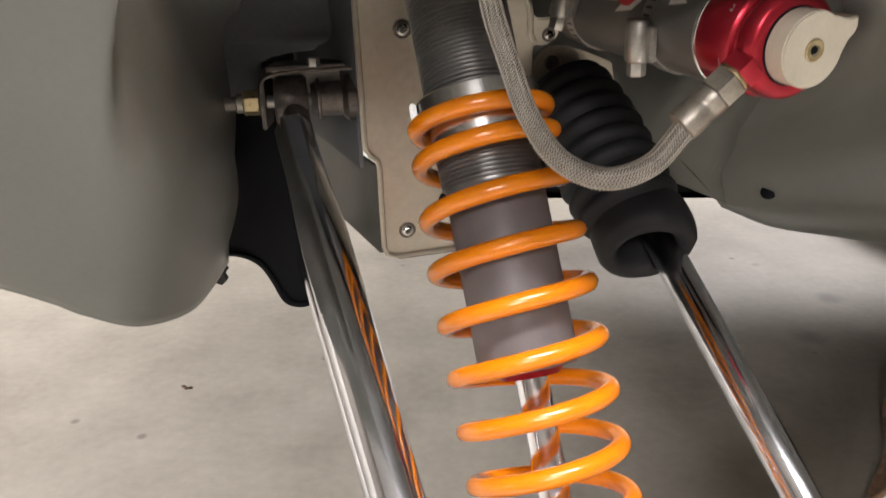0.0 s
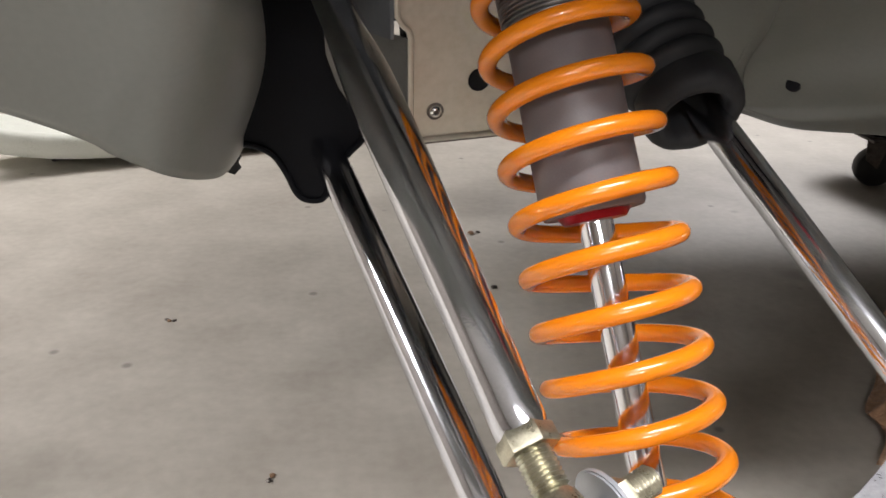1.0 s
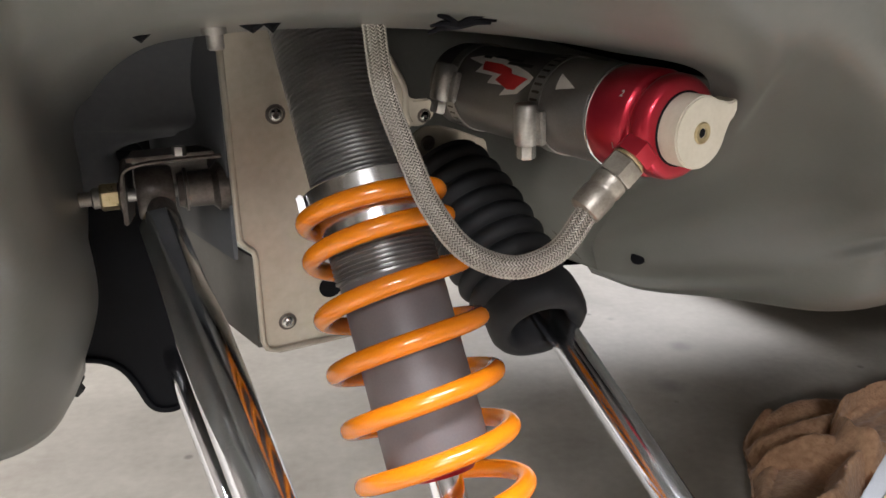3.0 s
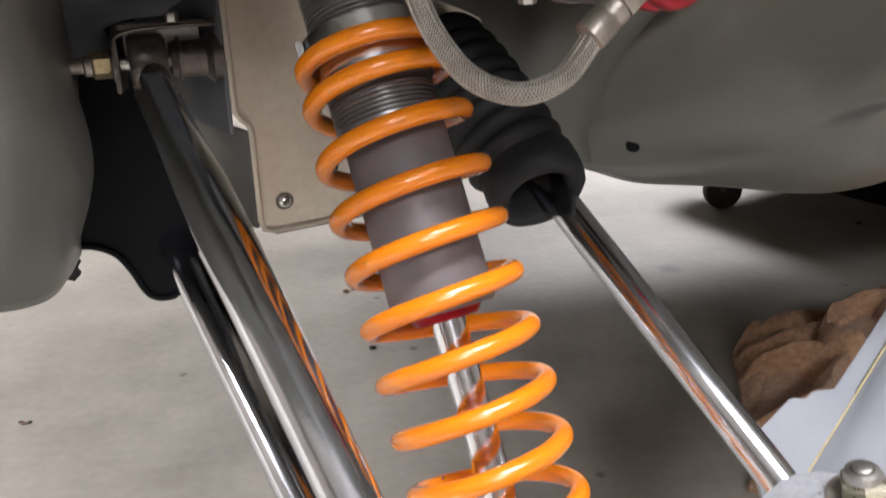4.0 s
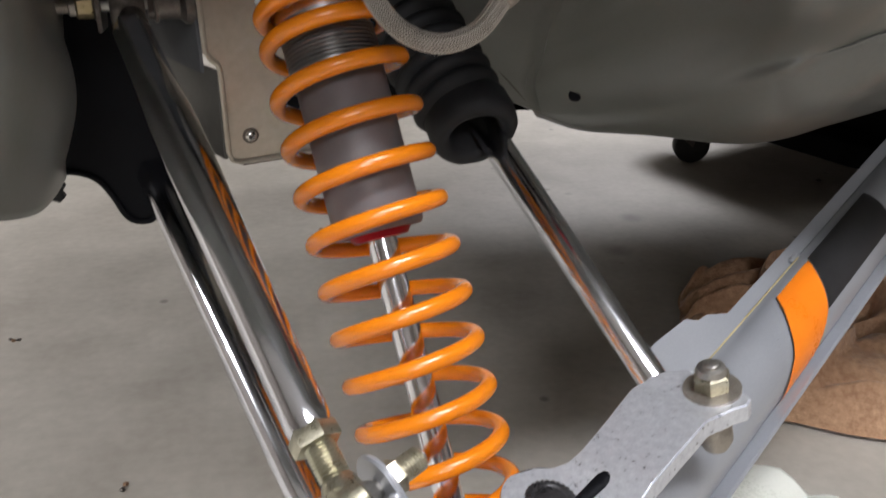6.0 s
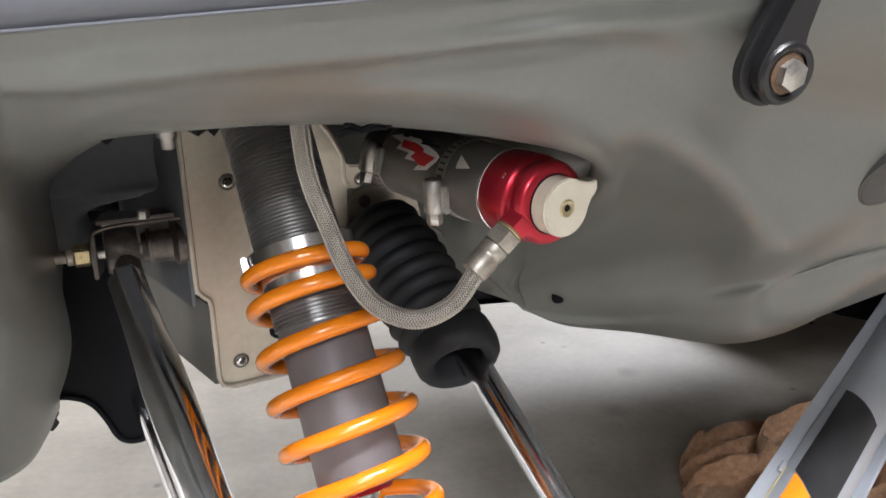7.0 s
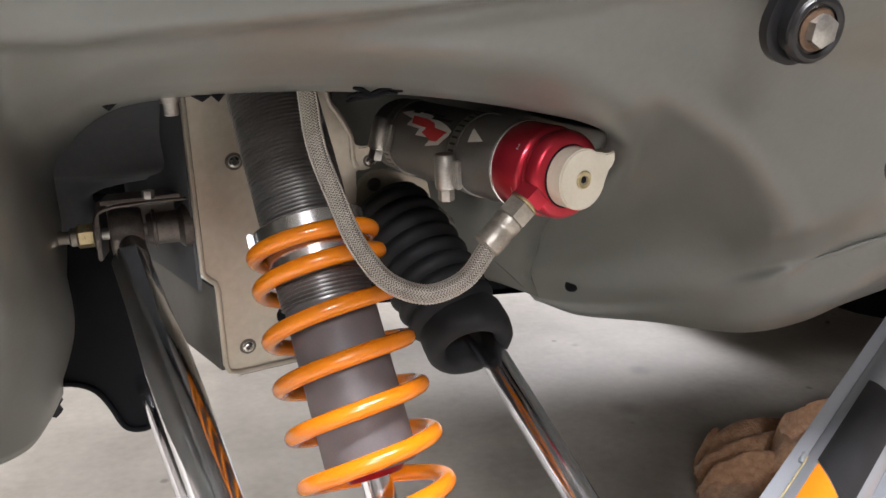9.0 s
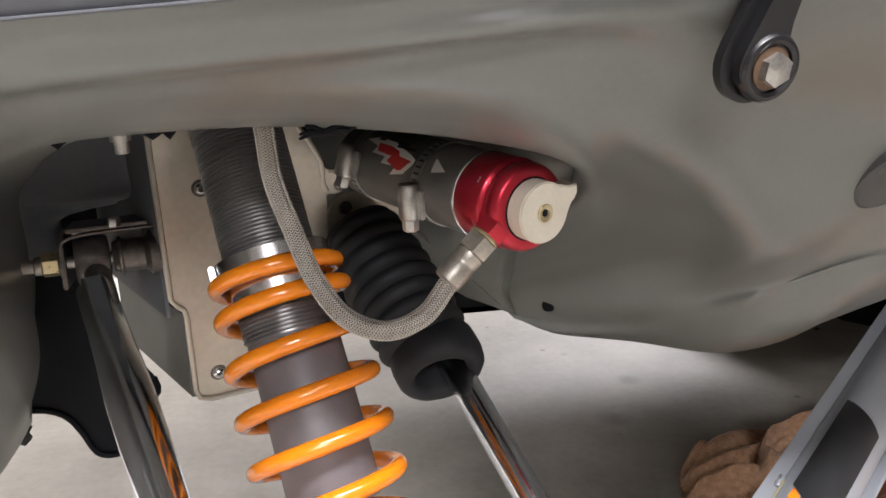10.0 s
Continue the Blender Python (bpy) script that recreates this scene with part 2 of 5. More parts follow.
def skin_rings(bm, rings, closed_ring=True, cap=True, loop=False):
    k = len(rings[0])
    vs = [[bm.verts.new(p) for p in r] for r in rings]
    pairs = list(zip(vs, vs[1:])) + ([(vs[-1], vs[0])] if loop else [])
    for a, b in pairs:
        for i in range(k if closed_ring else k - 1):
            j = (i + 1) % k
            bm.faces.new((a[i], a[j], b[j], b[i]))
    if cap and closed_ring and not loop:
        bm.faces.new(vs[0][::-1])
        bm.faces.new(vs[-1])
    return vs


def lathe(base, axis, profile, segs=40, bm=None, hint=(0, 0, 1), loop=False):
    """profile: (along the axis, radius) pairs."""
    bm = bm or bmesh.new()
    u, v, w = frame_on(axis, hint)
    base = Vector(base)
    rings = []
    for s, r in profile:
        rings.append([base + w * s + (u * math.cos(a) + v * math.sin(a)) * max(r, 1e-5) for a in (2 * math.pi * i / segs for i in range(segs))])
    skin_rings(bm, rings, cap=not loop, loop=loop)
    return bm


def spline(points, steps):
    """Catmull-Rom through the points."""
    p = [Vector(q) for q in points]
    p = [p[0] * 2 - p[1]] + p + [p[-1] * 2 - p[-2]]
    out = []
    for i in range(1, len(p) - 2):
        a, b, c, d = p[i - 1:i + 3]
        for k in range(steps):
            t = k / steps
            out.append(0.5 * (2 * b + (c - a) * t + (2 * a - 5 * b + 4 * c - d) * t * t + (3 * b - a - 3 * c + d) * t ** 3))
    out.append(p[-2])
    return out


def sweep(path, radius, segs=16, bm=None, round_ends=False):
    """A tube along the path; radius is a number or one number for each point."""
    bm = bm or bmesh.new()
    path = [Vector(p) for p in path]
    rad = radius if isinstance(radius, (list, tuple)) else [radius] * len(path)
    rings, u = [], None
    for i, p in enumerate(path):
        w = (path[min(i + 1, len(path) - 1)] - path[max(i - 1, 0)]).normalized()
        u = frame_on(w, u if u else (0, 0, 1) if abs(w.z) < 0.9 else (1, 0, 0))[0]
        v = w.cross(u)
        rings.append((p, u.copy(), v, w, rad[i]))
    shape = [[p + (a * math.cos(f) + b * math.sin(f)) * r for f in (2 * math.pi * k / segs for k in range(segs))] for p, a, b, w, r in rings]
    if round_ends:
        p, a, b, w, r = rings[0]
        shape.insert(0, [p - w * r * 0.35 + (a * math.cos(f) + b * math.sin(f)) * r * 0.75 for f in (2 * math.pi * k / segs for k in range(segs))])
        p, a, b, w, r = rings[-1]
        shape.append([p + w * r * 0.35 + (a * math.cos(f) + b * math.sin(f)) * r * 0.75 for f in (2 * math.pi * k / segs for k in range(segs))])
    skin_rings(bm, shape)
    return bm


def hexagon(base, axis, across, height, bm=None, hint=(0, 0, 1), chamfer=0.12, hole=0.0):
    """A nut or bolt head: six flats with rounded-off corners at the top."""
    bm = bm or bmesh.new()
    u, v, w = frame_on(axis, hint)
    base, r = Vector(base), across / 2 / math.cos(math.pi / 6)
    rings = []
    for s, k in ((0, 0.95), (height * 0.08, 1.0), (height * (1 - chamfer), 1.0), (height, 0.86), (height, hole / r if hole else 0.02)):
        rings.append([base + w * s + (u * math.cos(a) + v * math.sin(a)) * r * k for a in (math.pi / 3 * i for i in range(6))])
    skin_rings(bm, rings)
    return bm


def slab(outline, origin, u, v, w, depth, bm=None, bevel=0.0):
    """An outline of (u, v) pairs pushed along w by depth, with bevelled rims."""
    b2 = bmesh.new()
    o, u, v, w = Vector(origin), Vector(u), Vector(v), Vector(w)
    lo = [b2.verts.new(o + u * a + v * b) for a, b in outline]
    hi = [b2.verts.new(o + u * a + v * b + w * depth) for a, b in outline]
    n = len(outline)
    b2.faces.new(lo[::-1])
    b2.faces.new(hi)
    for i in range(n):
        b2.faces.new((lo[i], lo[(i + 1) % n], hi[(i + 1) % n], hi[i]))
    if bevel:
        bmesh.ops.recalc_face_normals(b2, faces=b2.faces[:])
        sharp = [e for e in b2.edges if e.is_manifold and e.calc_face_angle(0) > 0.6]
        bmesh.ops.bevel(b2, geom=sharp, offset=bevel, segments=2, affect="EDGES", clamp_overlap=True)
    if bm is None:
        return b2
    tmp = bpy.data.meshes.new("tmp")
    b2.to_mesh(tmp)
    b2.free()
    bm.from_mesh(tmp)
    bpy.data.meshes.remove(tmp)
    return bm


def arc(cx, cy, r, a0, a1, n):
    return [(cx + r * math.cos(radians(a0 + (a1 - a0) * i / n)), cy + r * math.sin(radians(a0 + (a1 - a0) * i / n))) for i in range(n + 1)]


def box(lo, hi, bm=None, bevel=0.0):
    (x0, y0, z0), (x1, y1, z1) = lo, hi
    return slab([(x0, y0), (x1, y0), (x1, y1), (x0, y1)], (0, 0, z0), (1, 0, 0), (0, 1, 0), (0, 0, 1), z1 - z0, bm, bevel)


def loft(ribs, along, across, bm=None):
    """A smooth sheet through ribs of equally many points."""
    rows = [spline(r, across) for r in ribs]
    cols = [spline([row[k] for row in rows], along) for k in range(len(rows[0]))]
    bm = bm or bmesh.new()
    skin_rings(bm, [[c[i] for c in cols] for i in range(len(cols[0]))], closed_ring=False, cap=False)
    return bm


def emboss(bm, line, height, push, up, wide_above, wide_below, onset=0.25):
    """Pushes a sheet into a soft ridge (or a valley, height below zero) along a line, with its own width on either side."""
    pts, co, up = np.array([tuple(q) for q in line]), np.array([tuple(v.co) for v in bm.verts]), np.array(Vector(up).normalized())
    index = np.array([np.argmin(((pts - p) ** 2).sum(1)) for p in co])
    near = pts[index]
    ease = np.clip(index / (len(pts) - 1) / onset, 0, 1)
    gap = co - near
    far = np.linalg.norm(gap, axis=1)
    side = np.clip(gap @ up / np.maximum(far, 1e-6), -1, 1)
    lift = height * ease * ease * (3 - 2 * ease) * np.exp(-(far / (wide_below + (wide_above - wide_below) * (side + 1) / 2)) ** 2)
    push = Vector(push).normalized()
    for v, h in zip(bm.verts, lift):
        v.co += push * float(h)


def thicken(ob, t, offset=1.0):
    mod = ob.modifiers.new("thickness", "SOLIDIFY")
    mod.thickness, mod.offset = t, offset
    return ob


# ---- the garage ----
floor_ob = part("floor", box((-4, -3.5, -0.1), (4, 5.6, 0)), CONCRETE, smooth=False)
tagged(floor_ob, "worn grey concrete garage floor with stains", "floor", kind="structure")
# walls and ceiling stay out of view, added to shape the bounce light
for nm, lo, hi in (("wall_north", (-4, 5.6, 0), (4, 5.75, 2.6)), ("wall_south", (-4, -3.65, 0), (4, -3.5, 2.6)),
                   ("wall_east", (4, -3.65, 0), (4.15, 5.75, 2.6)), ("wall_west", (-4.15, -3.65, 0), (-4, 5.75, 2.6))):
    tagged(part(nm, box(lo, hi), WALL, smooth=False), "unseen garage wall, its tone set for bounce light", "wall", kind="structure")
tagged(part("ceiling", box((-4.15, -3.65, 2.6), (4.15, 5.75, 2.7)), CEILING, smooth=False), "unseen garage ceiling, its tone set for bounce light", "ceiling", kind="structure")

# ---- bellypan: ribs run from the hidden inner lip over the rim to the outer edge ----
pan = thing("bellypan", (0.0, 0.45, 0.34), "grey moulded plastic snowmobile bellypan with large suspension opening", "bellypan")
PAN_FLANK = [
    [(-0.176, 0.600, 0.336), (-0.172, 0.540, 0.341), (-0.171, 0.480, 0.350), (-0.182, 0.425, 0.368), (-0.204, 0.405, 0.385), (-0.243, 0.395, 0.407), (-0.450, 0.390, 0.475), (-0.620, 0.400, 0.560)],
    [(-0.175, 0.620, 0.385), (-0.149, 0.550, 0.410), (-0.139, 0.490, 0.430), (-0.141, 0.425, 0.453), (-0.159, 0.385, 0.467), (-0.215, 0.370, 0.479), (-0.420, 0.355, 0.520), (-0.630, 0.360, 0.575)],
    [(-0.170, 0.660, 0.458), (-0.152, 0.540, 0.488), (-0.140, 0.460, 0.510), (-0.136, 0.400, 0.531), (-0.141, 0.355, 0.555), (-0.156, 0.330, 0.577), (-0.420, 0.310, 0.580), (-0.640, 0.300, 0.588)],
    [(-0.168, 0.660, 0.514), (-0.143, 0.490, 0.544), (-0.128, 0.395, 0.569), (-0.120, 0.355, 0.586), (-0.112, 0.316, 0.605), (-0.127, 0.300, 0.610), (-0.175, 0.284, 0.617), (-0.320, 0.268, 0.614)],
]
PAN_BROW = [
    [(-0.106, 0.480, 0.566), (-0.095, 0.395, 0.578), (-0.090, 0.360, 0.587), (-0.081, 0.330, 0.598), (-0.078, 0.306, 0.610), (-0.076, 0.288, 0.615), (-0.094, 0.278, 0.626), (-0.115, 0.268, 0.634)],
    [(-0.057, 0.450, 0.581), (-0.051, 0.365, 0.588), (-0.048, 0.335, 0.596), (-0.047, 0.312, 0.606), (-0.047, 0.299, 0.614), (-0.046, 0.283, 0.619), (-0.047, 0.276, 0.631), (-0.049, 0.268, 0.641)],
    [(0.043, 0.440, 0.584), (0.036, 0.365, 0.590), (0.033, 0.335, 0.598), (0.031, 0.312, 0.609), (0.030, 0.299, 0.621), (0.029, 0.283, 0.625), (0.028, 0.276, 0.637), (0.028, 0.268, 0.648)],
    [(0.151, 0.450, 0.572), (0.128, 0.370, 0.579), (0.122, 0.340, 0.589), (0.119, 0.315, 0.604), (0.121, 0.302, 0.627), (0.118, 0.285, 0.631), (0.121, 0.278, 0.644), (0.121, 0.268, 0.656)],
]
PAN_CHEEK = [
    [(0.218, 0.450, 0.550), (0.195, 0.385, 0.558), (0.186, 0.350, 0.572), (0.179, 0.328, 0.592), (0.185, 0.310, 0.620), (0.189, 0.293, 0.634), (0.198, 0.282, 0.651), (0.192, 0.268, 0.662)],
    [(0.207, 0.550, 0.470), (0.229, 0.455, 0.510), (0.227, 0.402, 0.551), (0.223, 0.353, 0.572), (0.234, 0.335, 0.593), (0.260, 0.313, 0.616), (0.328, 0.293, 0.647), (0.450, 0.268, 0.686)],
    [(0.220, 0.610, 0.426), (0.255, 0.510, 0.477), (0.276, 0.437, 0.523), (0.277, 0.382, 0.542), (0.294, 0.368, 0.554), (0.342, 0.348, 0.581), (0.503, 0.327, 0.622), (0.900, 0.270, 0.728)],
    [(0.235, 0.670, 0.389), (0.273, 0.560, 0.442), (0.322, 0.478, 0.476), (0.333, 0.416, 0.498), (0.360, 0.407, 0.507), (0.411, 0.397, 0.529), (0.570, 0.392, 0.560), (0.900, 0.380, 0.630)],
]
PAN_KEEL = [
    [(0.253, 0.700, 0.359), (0.271, 0.634, 0.386), (0.314, 0.530, 0.418), (0.358, 0.455, 0.457), (0.399, 0.445, 0.466), (0.459, 0.436, 0.485), (0.600, 0.440, 0.505), (0.900, 0.440, 0.550)],
    [(0.257, 0.705, 0.353), (0.284, 0.645, 0.364), (0.326, 0.550, 0.394), (0.354, 0.462, 0.433), (0.390, 0.451, 0.452), (0.451, 0.439, 0.472), (0.600, 0.450, 0.480), (0.900, 0.460, 0.520)],
    [(0.260, 0.708, 0.350), (0.289, 0.650, 0.349), (0.338, 0.570, 0.372), (0.380, 0.500, 0.385), (0.426, 0.470, 0.411), (0.487, 0.460, 0.444), (0.600, 0.490, 0.445), (0.900, 0.540, 0.480)],
    [(0.270, 0.735, 0.342), (0.315, 0.710, 0.333), (0.360, 0.640, 0.343), (0.412, 0.600, 0.345), (0.450, 0.580, 0.351), (0.516, 0.590, 0.360), (0.660, 0.620, 0.380), (0.950, 0.660, 0.420)],
]
PAN_KEEL.append([(x + 0.01, y + 0.12, z + 0.02) for x, y, z in PAN_KEEL[-1]])
pan_sheet = loft(PAN_FLANK + PAN_BROW + PAN_CHEEK + PAN_KEEL, 16, 11)
plain = [v.co.copy() for v in pan_sheet.verts]
# moulded lines: the crease under the hood, the flare round the opening, the hollow behind it and the lower edge
emboss(pan_sheet, spline([(0.03, 0.293, 0.6222), (0.077, 0.2791, 0.6287), (0.1298, 0.2821, 0.6333), (0.1828, 0.2886, 0.6378), (0.216, 0.2902, 0.6412), (0.30, 0.285, 0.650), (0.45, 0.28, 0.665)], 10),
       0.009, (0, -1, 0.3), (0, 0, 1), 0.010, 0.030, 0.5)
emboss(pan_sheet, spline([(-0.03, 0.306, 0.611), (0.0510, 0.3075, 0.607), (0.1065, 0.302, 0.6085), (0.1440, 0.3095, 0.5995), (0.1810, 0.328, 0.5800), (0.238, 0.373, 0.5475), (0.288, 0.412, 0.5140), (0.329, 0.431, 0.4850)], 12),
       0.039, (-0.23, -0.42, 0.08), (0.6, -0.2, 0.78), 0.056, 0.034, 0.8)
emboss(pan_sheet, spline([(0.25, 0.325, 0.606), (0.2983, 0.3336, 0.5977), (0.3653, 0.3484, 0.5858), (0.45, 0.37, 0.575), (0.6, 0.38, 0.57)], 10),
       -0.018, (-0.30, -0.39, 0.03), (0, 0, 1), 0.028, 0.040, 0.3)
emboss(pan_sheet, spline([(0.395, 0.4435, 0.4648), (0.416, 0.4414, 0.4708), (0.4587, 0.4358, 0.4852), (0.55, 0.43, 0.515), (0.7, 0.42, 0.55)], 10),
       0.010, (-0.42, -0.50, 0.15), (0, 0, 1), 0.030, 0.045, 0.4)
for v, was in zip(pan_sheet.verts, plain):
    v.co = was.lerp(v.co, min(1.0, max(0.0, (0.6475 + 0.0905 * was.x - 0.0005 - was.z) / 0.010)))
thicken(part("shell", pan_sheet, PAN, pan), 0.003, -1)

wall_ribs = []
for rib in PAN_CHEEK + PAN_KEEL[:4]:
    x, y, z = rib[0]
    wall_ribs.append([(x + 0.004, y - 0.012, z + 0.003), (x - 0.04, y + 0.035, z + 0.012), (0.14, max(y + 0.06, 0.70), z + 0.03), (0.06, 0.735, z + 0.04)])
thicken(part("inner_wall", loft(wall_ribs, 4, 4), PAN, pan, "shaded inner wall of the opening"), 0.003, 1)

# ---- hood over the bellypan, and the closed far side of the machine ----
hood = thing("hood", (0.0, 0.9, 0.66), "blue-grey painted snowmobile hood above the bellypan", "hood")
hood_ribs = []
for x, taper in ((-0.66, 0.10), (-0.5, 0.03), (-0.3, 0.0), (0.0, 0.0), (0.3, 0.0), (0.6, 0.0), (0.9, 0.0)):
    z = 0.6475 + 0.0905 * x
    hood_ribs.append([(x, 0.262 + taper, z - 0.003), (x, 0.266 + taper, z + 0.06), (x, 0.33 + taper, z + 0.2), (x, 0.6, z + 0.34 - taper), (x, 1.0, z + 0.36 - taper),
                      (x, 1.38, z + 0.26), (x, 1.58 - taper, z + 0.05), (x, 1.56 - taper, z - 0.1), (x, 1.4, z - 0.22)])
thicken(part("hood_shell", loft(hood_ribs, 6, 5), HOOD, hood), 0.004, -1)
rear = bmesh.new()
rear.faces.new([rear.verts.new((0.898, y, z)) for x, y, z in spline(hood_ribs[-1], 5)])
thicken(part("rear_panel", rear, HOOD, hood), 0.004, -1)
part("seam_edge", sweep(spline([(r[0][0], r[0][1] - 0.0005, r[0][2] + 0.0008) for r in hood_ribs], 8), 0.0006, 6), HOOD, hood, "thin folded lower edge of the hood")

# ---- bulkhead behind the opening ----
bulk = thing("bulkhead", (0.0, 0.6, 0.34), "bare alloy chassis bulkhead with stamped lip and button bolts", "bulkhead")
PL_O, PL_W = Vector((-0.029, 0.585, 0.372)), Vector((0.0, 0.023, -0.155)).normalized()   # lower bolt, and down the plate
PL_U = Vector((1.0, 0.28, 0.0)).normalized()
PL_U = (PL_U - PL_W * PL_U.dot(PL_W)).normalized()
PL_N = PL_U.cross(PL_W)
PL_N = PL_N if PL_N.y < 0 else -PL_N
plate_outline = [(-0.033, -0.225), (-0.030, -0.072), (-0.026, -0.066), (-0.0215, -0.062), (-0.020, -0.056), (-0.019, 0.012), (-0.0165, 0.019), (-0.009, 0.022),
                 (0.10, 0.022), (0.10, -0.02), (0.097, -0.138), (0.106, -0.137), (0.115, -0.142), (0.117, -0.15), (0.112, -0.157), (0.1, -0.157), (0.0935, -0.162), (0.091, -0.171), (0.082, -0.187), (0.075, -0.198), (0.074, -0.225)]
part("plate", slab(plate_outline, PL_O, PL_U, PL_W, PL_N, 0.004, bevel=0.0012), PLATE, bulk, "bare alloy side plate")
lip = sweep([PL_O + PL_U * a + PL_W * b + PL_N * 0.005 for a, b in plate_outline[:9]], 0.0022, 8)
part("lip", lip, PLATE, bulk, "raised stamped edge of the plate")
ridge = sweep(spline([PL_O + PL_U * a + PL_W * b + PL_N * 0.004 for a, b in ((0.073, -0.225), (0.0745, -0.198), (0.0815, -0.187), (0.0905, -0.171), (0.093, -0.162), (0.094, -0.148), (0.097, -0.141))], 4), 0.0022, 8)
part("stamped_ridge", ridge, PLATE, bulk)
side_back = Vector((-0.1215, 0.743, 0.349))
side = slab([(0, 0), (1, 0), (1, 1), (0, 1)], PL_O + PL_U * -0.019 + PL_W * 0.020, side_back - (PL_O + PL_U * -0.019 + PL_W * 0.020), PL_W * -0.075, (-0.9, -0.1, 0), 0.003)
part("side_wall", side, SIDE, bulk, "dark grey side of the bulkhead")
# upper side carries the recess's shade in its colour
part("upper_side", slab([(0, 0), (1, 0), (1, 1), (0, 1)], PL_O + PL_U * -0.031 + PL_W * -0.055, side_back + Vector((-0.015, 0, 0.075)) - (PL_O + PL_U * -0.031 + PL_W * -0.055), PL_W * -0.18, (-0.9, -0.1, 0), 0.003), SHADED_LINING, bulk, "upper side of the bulkhead, darkened in colour for its shade")


# added dark strip that stands for the lip's shadow below the plate
part("lip_shadow_strip", slab([(-0.012, 0.0232), (0.10, 0.0232), (0.10, 0.0275), (-0.008, 0.0275)], PL_O - PL_N * 0.022, PL_U, PL_W, PL_N, 0.024, bevel=0.001), DARK_STEEL, bulk, "dark strip standing for the shadow under the plate's lip")


def button_bolt(at_uv, r, parent, depth=0.0045):
    base = PL_O + PL_U * at_uv[0] + PL_W * at_uv[1] + PL_N * 0.004
    b = part("button_bolt", lathe(base, PL_N, [(-0.001, r), (0.0008, r), (depth * 0.6, r * 0.82), (depth * 0.85, r * 0.5), (depth * 0.5, r * 0.34), (depth * 0.2, r * 0.3)], 20), ALU, parent, "bright button bolt with hex socket")
    part("socket", lathe(base + PL_N * depth * 0.25, PL_N, [(0, r * 0.32), (0.0003, r * 0.3)], 6), DARK_STEEL, b)
    part("ring", lathe(base, PL_N, [(-0.001, r * 1.3), (0.0006, r * 1.3), (0.0007, r * 1.05)], 20), DARK_STEEL, b)


button_bolt((0, 0), 0.0052, bulk)
button_bolt((0.0, -0.157), 0.0052, bulk)
button_bolt((0.108, -0.145), 0.004, bulk)
hole = lathe(PL_O + PL_U * 0.034 + PL_W * -0.022 + PL_N * 0.0045, PL_N, [(0, 0.009), (0.0006, 0.0085)], 20)
part("drain_hole", hole, BLACK_PLASTIC, bulk)
# tub that closes the bay around the suspension
tub = thing("engine_bay_tub", (0.0, 0.8, 0.4), "black plastic tub lining behind the suspension opening", "liner")
tub_bm = slab([(-0.6, 0.1), (-0.3, 0.0), (-0.045, 0.0), (-0.045, 0.5), (-0.6, 0.5)], (0, 0.72, 0.42), (1, 0, 0), (0, 0, 1), (0, 1, 0), 0.006)
slab([(-0.05, 0.0), (1.0, 0.0), (1.0, 0.5), (-0.05, 0.5)], (0, 0.74, 0.345), (1, 0, 0), (0, 0, 1), (0, 1, 0), 0.006, tub_bm)
part("back_panel", tub_bm, BLACK_PLASTIC, tub)
part("roof_panel", slab([(-0.6, 0.30), (0.9, 0.30), (0.9, 1.5), (-0.6, 1.5)], (0, 0, 0.70), (1, 0, 0), (0, 1, 0), (0, 0, 1), 0.006), BLACK_PLASTIC, tub)
# unseen panel, run out to y 1.69 so its edge shadows the concrete
part("shadow_floor_panel", slab([(-0.05, 0.74), (0.9, 0.74), (0.9, 1.69), (-0.05, 1.69)], (0, 0, 0.345), (1, 0, 0), (0, 1, 0), (0, 0, 1), 0.006), BLACK_PLASTIC, tub)
part("nose_panel", slab([(-0.62, 0.72), (-0.05, 0.72), (-0.05, 1.45), (-0.62, 1.45)], (0, 0, 0.44), (1, 0, -0.22), (0, 1, 0), (0, 0, 1), 0.006), BLACK_PLASTIC, tub)

# the pan's inner surface, its shade painted in with the darker lining colour
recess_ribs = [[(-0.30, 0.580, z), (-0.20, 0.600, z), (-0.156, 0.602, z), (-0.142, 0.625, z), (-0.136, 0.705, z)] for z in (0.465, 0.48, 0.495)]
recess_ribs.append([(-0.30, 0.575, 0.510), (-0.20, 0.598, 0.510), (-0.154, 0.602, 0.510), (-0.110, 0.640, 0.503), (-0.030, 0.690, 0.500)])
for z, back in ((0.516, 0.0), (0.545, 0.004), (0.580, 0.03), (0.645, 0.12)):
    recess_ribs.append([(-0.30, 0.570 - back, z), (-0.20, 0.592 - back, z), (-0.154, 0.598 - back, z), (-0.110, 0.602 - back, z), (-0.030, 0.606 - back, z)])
thicken(part("recess_back", loft(recess_ribs, 4, 4), SHADED_LINING, pan, "grey back wall of the recess, darkened in colour for its shade"), 0.003, 1)

# black flap hanging beside the bulkhead
flap = thing("splash_flap", (-0.15, 0.64, 0.3), "black plastic splash flap with scalloped lower edge", "flap")
flap_out = [(-0.26, 0.20), (-0.26, 0.03), (-0.215, 0.036), (-0.19, 0.038), (-0.172, 0.036), (-0.158, 0.028), (-0.148, 0.012), (-0.142, -0.002), (-0.136, -0.009), (-0.126, -0.011), (-0.116, -0.006), (-0.100, 0.026), (-0.084, 0.044), (-0.086, 0.058), (-0.104, 0.085), (-0.113, 0.11), (-0.118, 0.20)]
